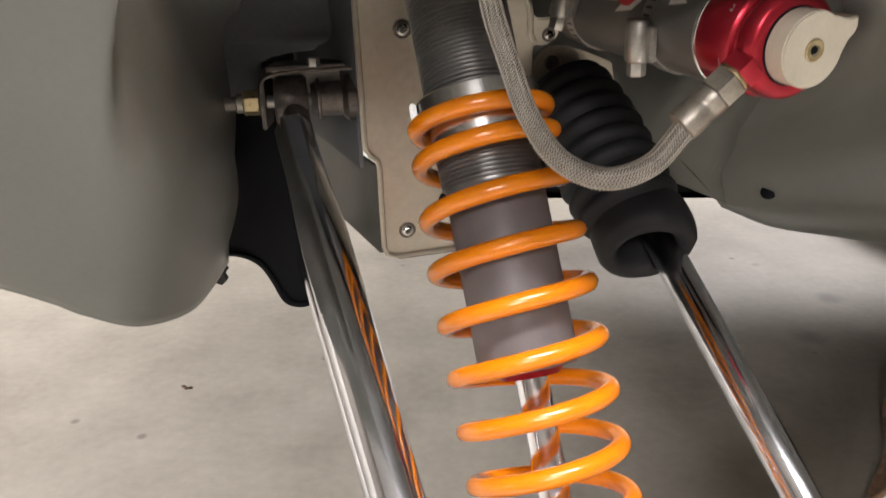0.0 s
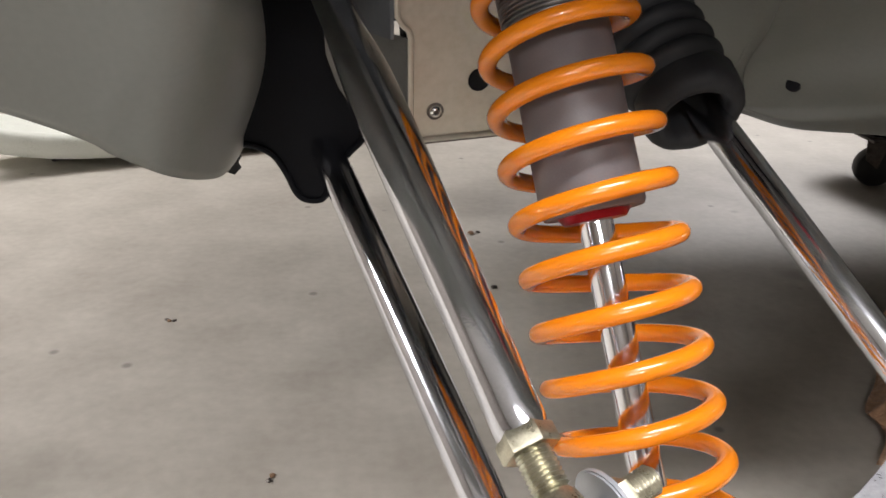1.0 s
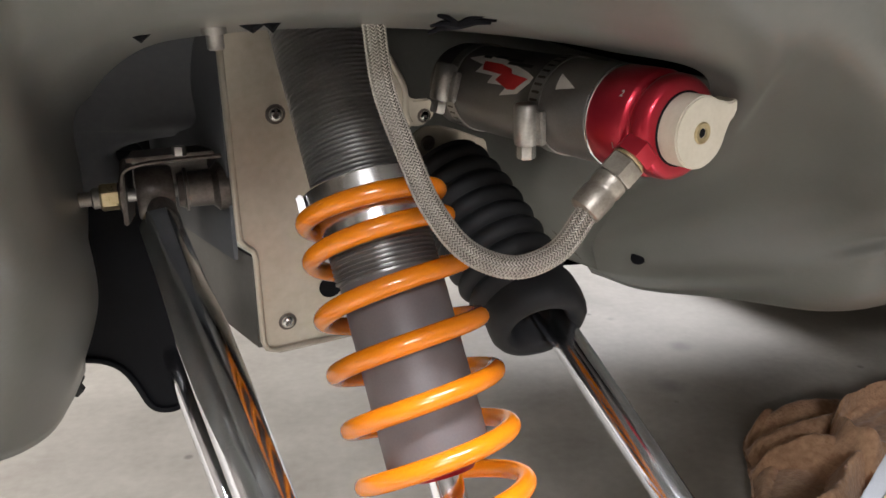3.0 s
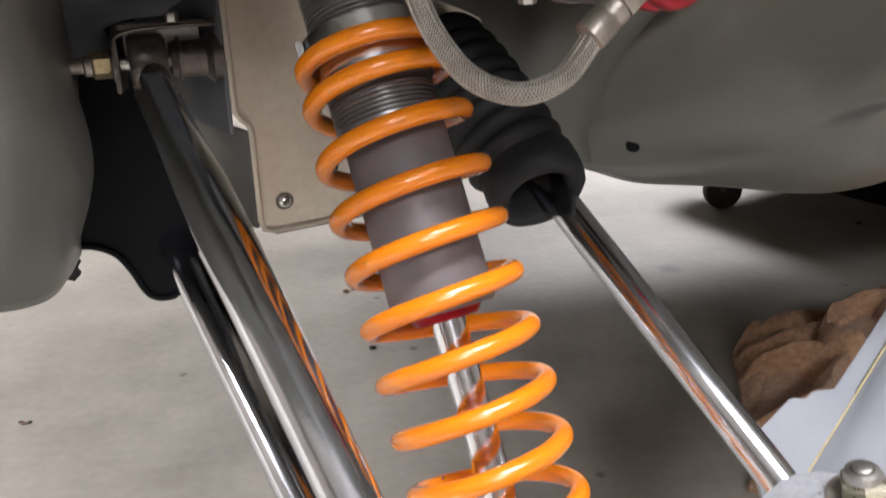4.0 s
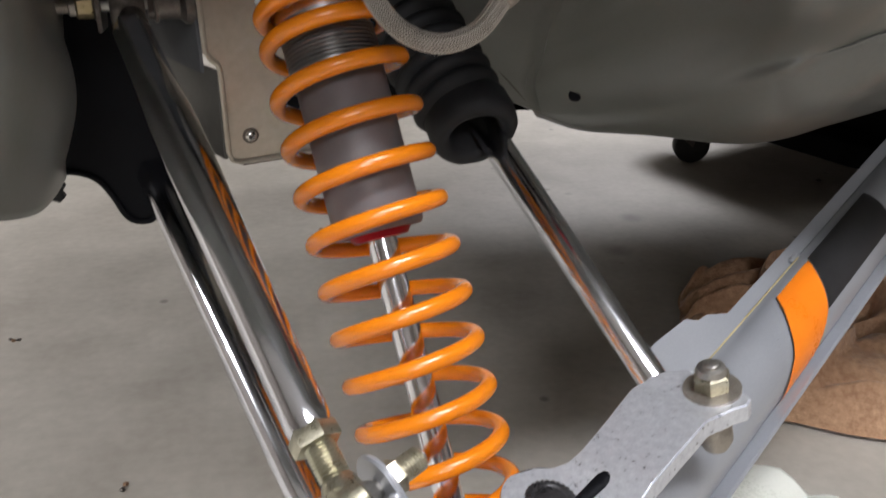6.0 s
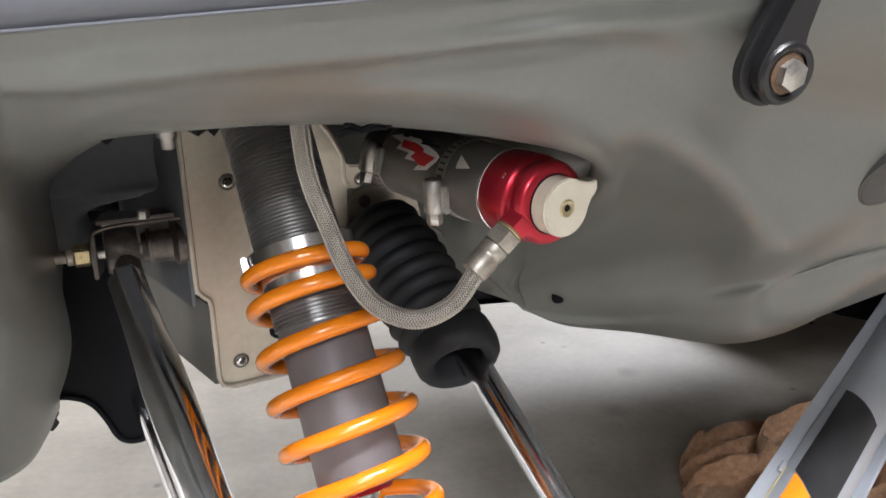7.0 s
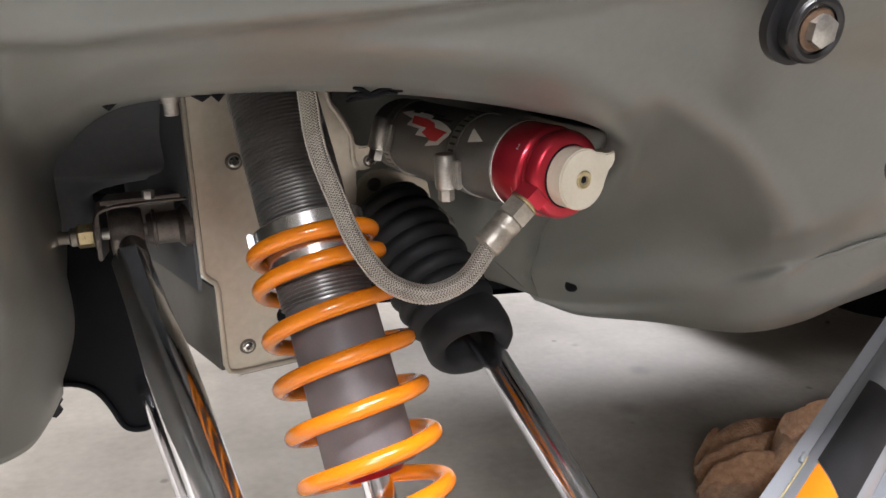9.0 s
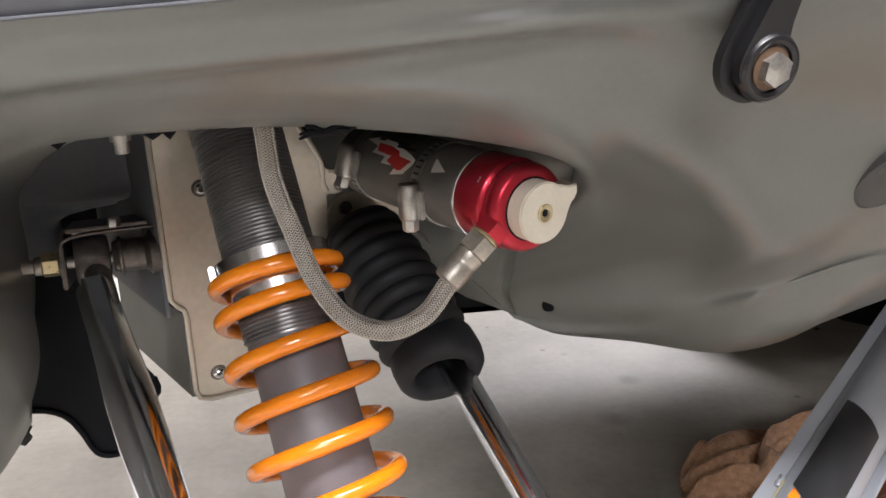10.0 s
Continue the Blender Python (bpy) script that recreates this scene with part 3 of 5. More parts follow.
part("flap_sheet", slab(flap_out, (0, 0.635, 0.292), (1, 0, 0), (0, 0, 1), (0, 1, 0.05), 0.004, bevel=0.001), BLACK_PLASTIC, flap)
part("rolled_edge", sweep(spline([(a, 0.634, 0.292 + b) for a, b in flap_out[2:14]], 3), 0.0028, 8), BLACK_PLASTIC, flap)
part("foam_strip", slab([(-0.192, -0.010), (-0.184, -0.013), (-0.1795, -0.008), (-0.1815, -0.003), (-0.1785, 0.002), (-0.181, 0.007), (-0.178, 0.02), (-0.194, 0.02)], (-0.0015, 0.606, 0.324), (1, 0, 0), (0, 0, 0.9), (0, 1, 0), 0.006), RUBBER, flap, "ragged black foam strip")

# ---- coil-over shock ----
AX0, AXD = Vector((0.0473, 0.3884, 0.367)), Vector((0.1834, -0.4459, -0.8761)).normalized()
SX = frame_on(AXD, (1, 0, 0))[0]                    # right
SY = SX.cross(AXD) if SX.cross(AXD).y > 0 else AXD.cross(SX)   # away
on_axis = lambda s: AX0 + AXD * s
shock = thing("coilover_shock", tuple(on_axis(0.27)), "grey coil-over shock absorber with orange spring and chrome shaft", "shock absorber")
COILS = [(-1.0, -0.1425), (-0.5, -0.1405), (0.0, -0.1365), (1.0, -0.1155), (2.0, -0.0835), (3.0, -0.0538), (5.0, 0.0058), (8.0, 0.0945), (11.0, 0.1850), (12.0, 0.2100), (12.5, 0.2172), (13.1, 0.2225)]
helix = []
for i in range(int(13.95 * 56)):
    u = -0.95 + i / 56
    s = float(np.interp(u, [c[0] for c in COILS], [c[1] for c in COILS]))
    ang = math.pi - 2 * math.pi * u
    coil_r = float(np.interp(u, (-1, 0, 1, 2, 3, 10, 12), (0.0376, 0.0379, 0.0393, 0.0410, 0.0418, 0.0418, 0.0400)))
    helix.append(on_axis(s) + ((SX + AXD * 0.043) * math.cos(ang) + SY * math.sin(ang)) * coil_r)
part("coil_spring", sweep(helix, 0.0053, 14, round_ends=True), ORANGE, shock, "glossy orange powder-coated coil spring")
for chip in ((0.0406, 0.3695, 0.2662), (0.0436, 0.3722, 0.2667)):
    part("paint_chip", lathe(chip, (0.1, -0.75, 0.65), [(-0.0006, 0.0007), (0.0, 0.0009), (0.0002, 0.0005)], 7), DARK_STEEL, shock, "small dark paint chip")
threads = [(-0.34, 0.0265)]
for i in range(96):
    threads += [(-0.338 + i * 0.0025, 0.0275), (-0.338 + i * 0.0025 + 0.0006, 0.0291), (-0.338 + i * 0.0025 + 0.0014, 0.0292), (-0.338 + i * 0.0025 + 0.0020, 0.0275)]
threads = [p for p in threads if p[0] < -0.1] + [(-0.0995, 0.0274)]
part("threaded_body", lathe(on_axis(0), AXD + Vector((0.007, 0, 0)), threads, 44), DARK_THREAD, shock, "fine-threaded grey shock body")
part("lower_body", lathe(on_axis(0), AXD, [(-0.1, 0.0272), (-0.0985, 0.0283), (0.003, 0.0283), (0.0055, 0.0268)], 48), BODY_GREY, shock, "smooth grey lower shock body")
part("seal_cap", lathe(on_axis(0), AXD, [(0.002, 0.0196), (0.0065, 0.0194), (0.0098, 0.0168), (0.0103, 0.009)], 36), DARK_RED, shock, "dark red anodised seal cap")
part("shaft", lathe(on_axis(0), AXD, [(0.01, 0.0095), (0.262, 0.0095)], 28), LIT_CHROME, shock, "chrome shock shaft")
part("adjuster_collar", lathe(on_axis(0), AXD, [(-0.1535, 0.030), (-0.153, 0.0348), (-0.152, 0.0358), (-0.1445, 0.0358), (-0.1435, 0.0345), (-0.142, 0.0305), (-0.121, 0.0305), (-0.12, 0.029)], 48), ALU, shock, "bright machined spring collar")
tab_c = on_axis(-0.1445) - SX * 0.0355 - SY * 0.006
part("collar_tab", slab([(-0.0035, -0.008), (0.0035, -0.008), (0.0035, 0.008), (-0.0035, 0.008)], tab_c, SY, AXD, -SX, 0.004, bevel=0.001), ALU, shock)
part("nylon_spacer", lathe(on_axis(-0.152) + SX * 0.027 + SY * 0.012, AXD, [(0, 0.008), (0.002, 0.0095), (0.012, 0.0095), (0.014, 0.008)], 20), IVORY, shock, "pale nylon clamp block")
part("lower_perch", lathe(on_axis(0), AXD, [(0.222, 0.012), (0.2225, 0.043), (0.2275, 0.044), (0.229, 0.03), (0.24, 0.016), (0.262, 0.016)], 40), ALU, shock)

# ---- braided hose ----
hose = thing("braided_hose", (0.074, 0.356, 0.485), "stainless braided hose looping from shock to reservoir", "hose")
hose_path = spline([(0.014, 0.41, 0.625), (0.019, 0.402, 0.588), (0.0225, 0.395, 0.558), (0.0322, 0.386, 0.529), (0.0415, 0.376, 0.506), (0.0555, 0.364, 0.4882), (0.076, 0.356, 0.4815), (0.097, 0.358, 0.4875), (0.1105, 0.362, 0.502), (0.118, 0.3645, 0.5115)], 12)
part("inner_tube", sweep(hose_path, 0.0047, 16), DARK_STEEL, hose)
braid = bmesh.new()
lengths = [0.0]
for a, b in zip(hose_path, hose_path[1:]):
    lengths.append(lengths[-1] + (b - a).length)
frames, u = [], None
for i, p in enumerate(hose_path):
    w = (hose_path[min(i + 1, len(hose_path) - 1)] - hose_path[max(i - 1, 0)]).normalized()
    u = frame_on(w, u if u else (1, 0, 0))[0]
    frames.append((p, u.copy(), w.cross(u)))
COLUMNS, PICK = 20, 0.0016
for i in range(int(lengths[-1] / PICK)):
    for k in range(COLUMNS):
        lean = 1 if k % 2 else -1
        rows = []
        for along, wide in ((-1.25, 0.25), (-0.7, 0.85), (0.0, 1.0), (0.7, 0.85), (1.25, 0.25)):
            row = []
            for side in (-1.0, 0.0, 1.0):
                ang = 2 * math.pi * (k + 0.5 * along) / COLUMNS
                d = min(max((i + 0.5) * PICK + lean * along * 0.00078 + side * wide * 0.00060, 0.0), lengths[-1] - 1e-6)
                j = min(int(np.searchsorted(lengths, d, side="right")) - 1, len(frames) - 2)
                f = (d - lengths[j]) / (lengths[j + 1] - lengths[j])
                p, a, b = (x.lerp(y, f) for x, y in zip(frames[j], frames[j + 1]))
                r = 0.0051 + 0.00062 * (1 - 0.75 * abs(along) / 1.25) * (1 - 0.8 * abs(side))
                row.append(braid.verts.new(p + (a * math.cos(ang) + b * math.sin(ang)) * r))
            rows.append(row)
        for ra, rb in zip(rows, rows[1:]):
            for c in (0, 1):
                braid.faces.new((ra[c], ra[c + 1], rb[c + 1], rb[c]))
part("braid", braid, BRAID, hose, "woven stainless wire braid")["kind"] = "stuff"
fd = Vector((0.011, 0.0025, 0.0105)).normalized()
f0 = Vector((0.1165, 0.3642, 0.5100)) + fd * 0.001
part("crimp_sleeve", lathe(f0, fd, [(-0.0095, 0.0068), (-0.0088, 0.0080), (-0.006, 0.0084), (0.002, 0.0084), (0.003, 0.0079), (0.005, 0.0079), (0.006, 0.0084), (0.0105, 0.0084), (0.0112, 0.007), (0.012, 0.007)], 24), FITTING, hose, "crimped steel sleeve")
part("hex_fitting", hexagon(f0 + fd * 0.0115, fd, 0.0165, 0.0110), FITTING, hose, "steel hex fitting")
part("fitting_neck", lathe(f0 + fd * 0.022, fd, [(0, 0.0086), (0.0008, 0.0088), (0.0014, 0.0080), (0.004, 0.0076)], 24), BRASS, hose, "thin brass sealing ring")

# ---- remote reservoir ----
RK, RD = Vector((0.164, 0.362, 0.54)), Vector((0.36, -0.932, -0.03)).normalized()   # knob face, and forward along the reservoir
res = thing("remote_reservoir", tuple(RK - RD * 0.1), "grey shock reservoir with red adjuster end and ivory knob", "reservoir")
part("cylinder", lathe(RK, RD, [(-0.20, 0.018), (-0.196, 0.0245), (-0.19, 0.0262), (-0.0495, 0.0262), (-0.049, 0.0255)], 48), RESERVOIR_GREY, res)
part("steel_rim", lathe(RK, RD, [(-0.049, 0.0262), (-0.048, 0.0268), (-0.047, 0.0268), (-0.0465, 0.026)], 48), ALU, res)
part("adjuster_housing", lathe(RK, RD, [(-0.047, 0.0262), (-0.0455, 0.0266), (-0.0245, 0.0266), (-0.0232, 0.0258), (-0.0222, 0.0236), (-0.0208, 0.0232), (-0.0196, 0.0238), (-0.0182, 0.0251), (-0.0160, 0.0256), (-0.0125, 0.0252), (-0.0100, 0.0240), (-0.0090, 0.0222), (-0.0090, 0.0185)], 56), RED, res, "red anodised adjuster housing")
part("dark_groove", lathe(RK, RD, [(-0.0120, 0.0190), (-0.0100, 0.0190), (-0.0085, 0.0178)], 36), BLACK_PLASTIC, res)
ku, kv, kw = frame_on(RD, (0.93, 0.36, 0.0))
if kv.z < 0:
    kv = -kv
knob_out = arc(0, 0, 0.0172, 58, 352, 40) + [(0.0195, 0.0035), (0.0222, 0.006), (0.0236, 0.0095), (0.0228, 0.0145), (0.0195, 0.0135), (0.0155, 0.0133), (0.012, 0.0143)]
knob = part("knob", slab(knob_out, RK - RD * 0.010, ku, kv, RD, 0.0125, bevel=0.0008), IVORY, res, "ivory plastic adjuster knob with pointer")
part("knob_screw", lathe(RK + RD * 0.0022, RD, [(0, 0.0052), (0.0009, 0.0052), (0.0013, 0.0046), (0.001, 0.0026), (0.0002, 0.0024)], 24), BRASS, knob, "small brass socket screw")
part("screw_socket", lathe(RK + RD * 0.0025, RD, [(0, 0.0024), (0.0002, 0.0022)], 6), BLACK_PLASTIC, knob)
part("port_boss", hexagon(f0 + fd * 0.0240, fd, 0.0172, 0.009), RED, res, "red hexagonal port boss")


def wrap(s0, s1, a0, a1, r, n=10):
    """A thin curved patch on the reservoir between two angles (degrees from the knob's right, towards its top)."""
    bm = bmesh.new()
    rows = []
    for s in (s0, (s0 + s1) / 2, s1):
        rows.append([RK + RD * s + (ku * math.cos(radians(a0 + (a1 - a0) * i / n)) + kv * math.sin(radians(a0 + (a1 - a0) * i / n))) * r for i in range(n + 1)])
    skin_rings(bm, rows, closed_ring=False, cap=False)
    return bm


def sticker(points, r):
    """A flat (along, degrees) polygon cut fine and laid round the reservoir."""
    bm = bmesh.new()
    f = bm.faces.new([bm.verts.new((s, radians(a) * r, 0)) for s, a in points])
    bmesh.ops.triangulate(bm, faces=[f])
    bmesh.ops.subdivide_edges(bm, edges=bm.edges[:], cuts=5, use_grid_fill=True)
    for v in bm.verts:
        s, a = v.co.x, v.co.y / r
        v.co = RK + RD * s + (ku * math.cos(a) + kv * math.sin(a)) * r
    return bm


# zigzag flash decal, drawn as plain shapes
part("white_flash", sticker([(-0.1625, 131), (-0.1447, 138), (-0.1477, 149.5), (-0.1305, 150.5), (-0.133, 161), (-0.1138, 160), (-0.1196, 173), (-0.104, 167), (-0.0965, 152), (-0.0955, 144), (-0.1025, 138), (-0.1148, 132), (-0.1292, 124), (-0.1505, 122)], 0.02628), DECAL_WHITE, res, "white zigzag flash decal")
part("red_flash", sticker([(-0.1455, 132), (-0.1292, 132.5), (-0.1173, 137.5), (-0.1145, 144), (-0.0992, 147), (-0.1073, 163), (-0.1135, 164), (-0.1109, 155.6), (-0.1265, 155.2), (-0.1235, 147.2), (-0.1422, 145)], 0.02636), DECAL_RED, res, "red zigzag flash decal")
for s0, s1, a0 in ((-0.150, -0.142, 122), (-0.139, -0.128, 119), (-0.126, -0.113, 121), (-0.111, -0.102, 127), (-0.124, -0.108, 127)):
    part("script_bar", wrap(s0, s1, a0, a0 + 5, 0.02645, 4), DECAL_BLACK, res)
part("white_arrow", sticker([(-0.0765, 132), (-0.061, 148), (-0.0745, 153.5)], 0.02634), DECAL_WHITE, res)


def digit(text, s, deg, size):
    """A small printed numeral on the housing."""
    cu = bpy.data.curves.new("numeral", "FONT")
    cu.body, cu.size, cu.align_x, cu.align_y = text, size, "CENTER", "CENTER"
    tmp = bpy.data.objects.new("numeral_source", cu)
    scene.collection.objects.link(tmp)
    bpy.context.view_layer.update()
    mesh = bpy.data.meshes.new_from_object(tmp.evaluated_get(bpy.context.evaluated_depsgraph_get()))
    bpy.data.objects.remove(tmp)
    out = ku * math.cos(radians(deg)) + kv * math.sin(radians(deg))
    up = -ku * math.sin(radians(deg)) + kv * math.cos(radians(deg))
    up = up if up.z > 0 else -up
    bm = bmesh.new()
    bm.from_mesh(mesh)
    right = up.cross(out)
    for v in bm.verts:
        v.co = RK + RD * s + out * 0.0268 + right * v.co.x + up * v.co.y
    return part("printed_numeral", bm, DECAL_WHITE, res, "small white printed numeral")


digit("2", -0.0285, 145, 0.0048)
digit("1", -0.0285, 200, 0.0048)


def hose_clamp(s, ang, parent, slide=0.0, metal=STEEL, way=1):
    """A worm-drive band with its screw housing."""
    band = part("clamp_band", lathe(RK + RD * s, RD, [(-0.0045, 0.0265), (-0.0045, 0.0272), (0.0045, 0.0272), (0.0045, 0.0265)], 48, loop=True), metal, parent, "slotted steel hose clamp band")
    out = ku * math.cos(radians(ang)) + kv * math.sin(radians(ang))
    tan = kv * math.cos(radians(ang)) - ku * math.sin(radians(ang))
    c = RK + RD * s + out * 0.031 + tan * slide
    part("screw_housing", lathe(c, tan, [(-0.013, 0.003), (-0.0125, 0.0058), (-0.011, 0.0068), (0.008, 0.0068), (0.0095, 0.0062), (0.0105, 0.004)], 20), STEEL, band)
    part("clamp_screw", hexagon(c + tan * 0.009, tan, 0.009, 0.0085), STEEL, band)
    part("saddle", slab([(-0.005, -0.009), (0.005, -0.009), (0.005, 0.009), (-0.005, 0.009)], c - out * 0.005 + RD * 0.006, RD, tan, out, 0.004, bevel=0.0008), STEEL, band)
    for k in range(9):
        a = ang + way * (16 + k * 9)
        part("slot", wrap(s - 0.003, s + 0.003, a, a + 3, 0.0274, 2), DARK_STEEL, band)


hose_clamp(-0.088, 184, res, 0.007, STEEL, -1)
hose_clamp(-0.170, 166, res, 0.004)
# cable tie tails above the rear clamp
tie = Vector((0.0477, 0.352, 0.588))
for a in ((-0.012, -0.004, 0.000), (-0.009, -0.003, 0.004), (-0.012, 0.002, -0.003), (0.010, -0.003, 0.004), (0.013, -0.003, 0.001), (0.016, 0.0, 0.002)):
    part("cable_tie_tail", sweep([tie, tie + Vector(a) * 0.6 + Vector((0, 0, 0.001)), tie + Vector(a)], [0.0016, 0.0013, 0.0006], 6), BLACK_PLASTIC, res, "black cable tie tail")

# ---- mount bracket and rubber gaiter over the steering link ----
brk = thing("gaiter_bracket", (0.09, 0.58, 0.48), "bare alloy bracket bolted above the rubber gaiter", "bracket")
BK = PL_O + PL_U * 0.1144 + PL_W * -0.122 + PL_N * -0.0060
part("bracket_plate", slab([(-0.032, 0.045), (-0.0235, 0.022), (-0.0203, 0.0126), (-0.0159, 0.003), (-0.0125, -0.0045), (-0.008, -0.0095), (-0.002, -0.0122), (0.0095, -0.0119), (0.026, -0.0065), (0.05, 0.004), (0.06, 0.045)], BK, PL_U, PL_W, PL_N, 0.004, bevel=0.001), PLATE, brk)
part("bracket_bolt", lathe(BK + PL_N * 0.004, PL_N, [(0, 0.0058), (0.001, 0.0058), (0.0022, 0.0048), (0.0012, 0.002)], 20), DARK_STEEL, brk, "dark button bolt")

gaiter = thing("steering_gaiter", (0.14, 0.5, 0.39), "black rubber ribbed gaiter around the steering rod", "gaiter")
G0, G1 = Vector((0.092, 0.590, 0.478)), Vector((0.1385, 0.490, 0.3905))
gd = (G1 - G0).normalized()
gl = (G1 - G0).length
fold, pitch = [(-0.003, 0.030)], gl * 0.80 / 8
for i in range(8):
    big = (0.0335, 0.0355, 0.0368, 0.0374, 0.0374, 0.0372, 0.0368, 0.036)[i]
    for f, dip in ((0.0, 0.0042), (0.10, 0.0026), (0.22, 0.0010), (0.36, 0.0002), (0.5, 0.0), (0.64, 0.0004), (0.78, 0.0014), (0.90, 0.0029)):
        fold.append((pitch * (i + f), big - dip))
part("bellows", lathe(G0, gd, fold + [(gl * 0.80, 0.0325), (gl * 0.81, 0.03)], 56), RUBBER, gaiter, "soft ribbed rubber bellows")
cd = (gd + Vector((-0.24, -0.26, 0.02))).normalized()
GC = G0 + gd * (gl * 0.93)
cuff = lathe(GC, cd, [(-0.022, 0.0300), (-0.0185, 0.0322), (-0.013, 0.0342), (-0.006, 0.0352), (0.002, 0.0350), (0.0062, 0.0340), (0.0098, 0.0318), (0.0122, 0.0284), (0.0126, 0.0250), (0.0112, 0.0222), (0.0080, 0.0206), (0.003, 0.0198), (-0.012, 0.0192), (-0.02, 0.015)], 64)
for v in cuff.verts:
    v.co += (v.co - GC) * (0.05 * noise.noise(v.co * 38) + 0.02 * noise.noise(v.co * 110))
part("end_cuff", cuff, RUBBER, gaiter, "thick rolled rubber end cuff")

strut = thing("frame_strut", (0.24, 0.66, 0.40), "thin dark steel frame strut behind the gaiter", "strut")
part("strut_bar", sweep([(0.141, 0.66, 0.4694), (0.2478, 0.7, 0.3652)], 0.0016, 8), DARK_STEEL, strut)

# ---- steering rod, radius rods ----
T0, T1 = Vector((0.1508, 0.4976, 0.3882)), Vector((0.2055, 0.254, 0.278))
tie_rod = thing("steering_tie_rod", tuple(T1), "polished chrome steering tie rod", "tie rod")
part("tube", lathe(T0 - (T1 - T0) * 0.1, T1 - T0, [(0, 0.0105), (0.02, 0.0112), (0.10, 0.0108), (0.26, 0.0092), (0.265, 0.0075)], 28), CHROME, tie_rod)


def spun_rod(name, a, b, profile, label):
    ob = thing(name, tuple(b), label, "radius rod", "radius rods")
    part("tube", lathe(a, Vector(b) - Vector(a), profile, 36), CHROME, ob)
    return ob


RA0, RA1 = Vector((-0.1035, 0.536, 0.464)), Vector((-0.0045, 0.263, 0.308))
rl = (RA1 - RA0).length
rod_a = thing("radius_rod", tuple(RA1), "chrome upper radius rod with threaded rod ends", "radius rod", "radius rods")
hx_u, hx_v, hx_w = frame_on(RA1 - RA0, (1, 0, 0))
rings = []
for i in range(61):
    s_at = rl * i / 60
    round_r = float(np.interp(i / 60, (0, 0.14, 0.22, 0.30, 0.42, 0.60, 0.80, 0.985, 1.0), (0.0128, 0.0132, 0.0143, 0.0152, 0.0150, 0.0142, 0.0130, 0.0123, 0.0112)))
    flat = float(np.interp(i / 60, (0, 0.016, 0.14), (0.0108, 0.0118, 0.0121)))
    blend = min(1.0, max(0.0, (i / 60 - 0.10) / 0.16))
    blend = blend * blend * (3 - 2 * blend)
    rings.append([RA0 + hx_w * s_at + (hx_u * math.cos(a) + hx_v * math.sin(a)) * (min(round_r, flat / math.cos((a % (math.pi / 3)) - math.pi / 6)) * (1 - blend) + round_r * blend) for a in (2 * math.pi * k / 48 for k in range(48))])
rod_bm = bmesh.new()
skin_rings(rod_bm, rings)
part("tube", rod_bm, CHROME, rod_a)
ra_d = (RA1 - RA0).normalized()
RB0, RB1 = Vector((-0.1250, 0.6687, 0.3355)), Vector((-0.0055, 0.334, 0.2045))
spun_rod("radius_rod", RB0, RB1, [(0, 0.0125), (0.01, 0.0136), (0.32, 0.0133), (0.37, 0.0125), (0.385, 0.011)], "chrome lower radius rod behind the upper one")

# upper pivot: rod end in a bolted clevis
pivot = thing("rod_pivot", (-0.1, 0.57, 0.47), "oily steel rod end bolted through a chassis bracket", "rod end")
PV = Vector((-0.1085, 0.566, 0.476))
pv_d = Vector((0.985, 0.17, 0.03)).normalized()
part("rod_end_eye", lathe(PV, pv_d, [(-0.012, 0.010), (-0.0115, 0.016), (-0.009, 0.0175), (0.009, 0.0175), (0.0115, 0.016), (0.012, 0.010)], 32), DARK_STEEL, pivot)
part("rod_end_neck", lathe(PV, ra_d, [(0.01, 0.0095), (0.045, 0.0085)], 20), DARK_STEEL, pivot)
part("bolt", lathe(PV, pv_d, [(-0.052, 0.0035), (-0.05, 0.0045), (0.06, 0.0045)], 16), STEEL, pivot)
part("lock_nut", hexagon(PV - pv_d * 0.0225, -pv_d, 0.0155, 0.0115), BRASS, pivot, "brass-coloured lock nut")
part("nut_collar", lathe(PV - pv_d * 0.0335, -pv_d, [(0, 0.0068), (0.0045, 0.0068), (0.0055, 0.0055), (0.0055, 0.0048), (0.016, 0.0048), (0.017, 0.004)], 20), FITTING, pivot)
part("washer", lathe(PV - pv_d * 0.0195, -pv_d, [(0, 0.0115), (0.002, 0.0115), (0.004, 0.006)], 24), DARK_STEEL, pivot)
part("spacer", lathe(PV, pv_d, [(0.014, 0.011), (0.018, 0.0125), (0.0185, 0.0145), (0.0205, 0.0145), (0.021, 0.012), (0.036, 0.0125), (0.04, 0.0165), (0.052, 0.0165), (0.055, 0.014), (0.056, 0.006)], 28), DARK_STEEL, pivot)
part("clevis", slab([(-0.010, -0.018), (0.016, -0.018), (0.03, 0.02), (0.016, 0.022), (0.0, 0.024), (-0.010, 0.016)], PV - pv_d * 0.0195, (0, 1, 0), (0, 0, 1), pv_d, 0.003, bevel=0.0008), DARK_STEEL, pivot)
part("clevis_lip", sweep(spline([PV - pv_d * 0.019 + Vector((0, -0.009, a)) + pv_d * b for a, b in ((-0.004, 0), (0.010, 0.0), (0.017, 0.002), (0.020, 0.009), (0.0215, 0.02), (0.022, 0.04), (0.022, 0.068))], 4), 0.0014, 8), DARK_STEEL, pivot, "worn bracket edge")
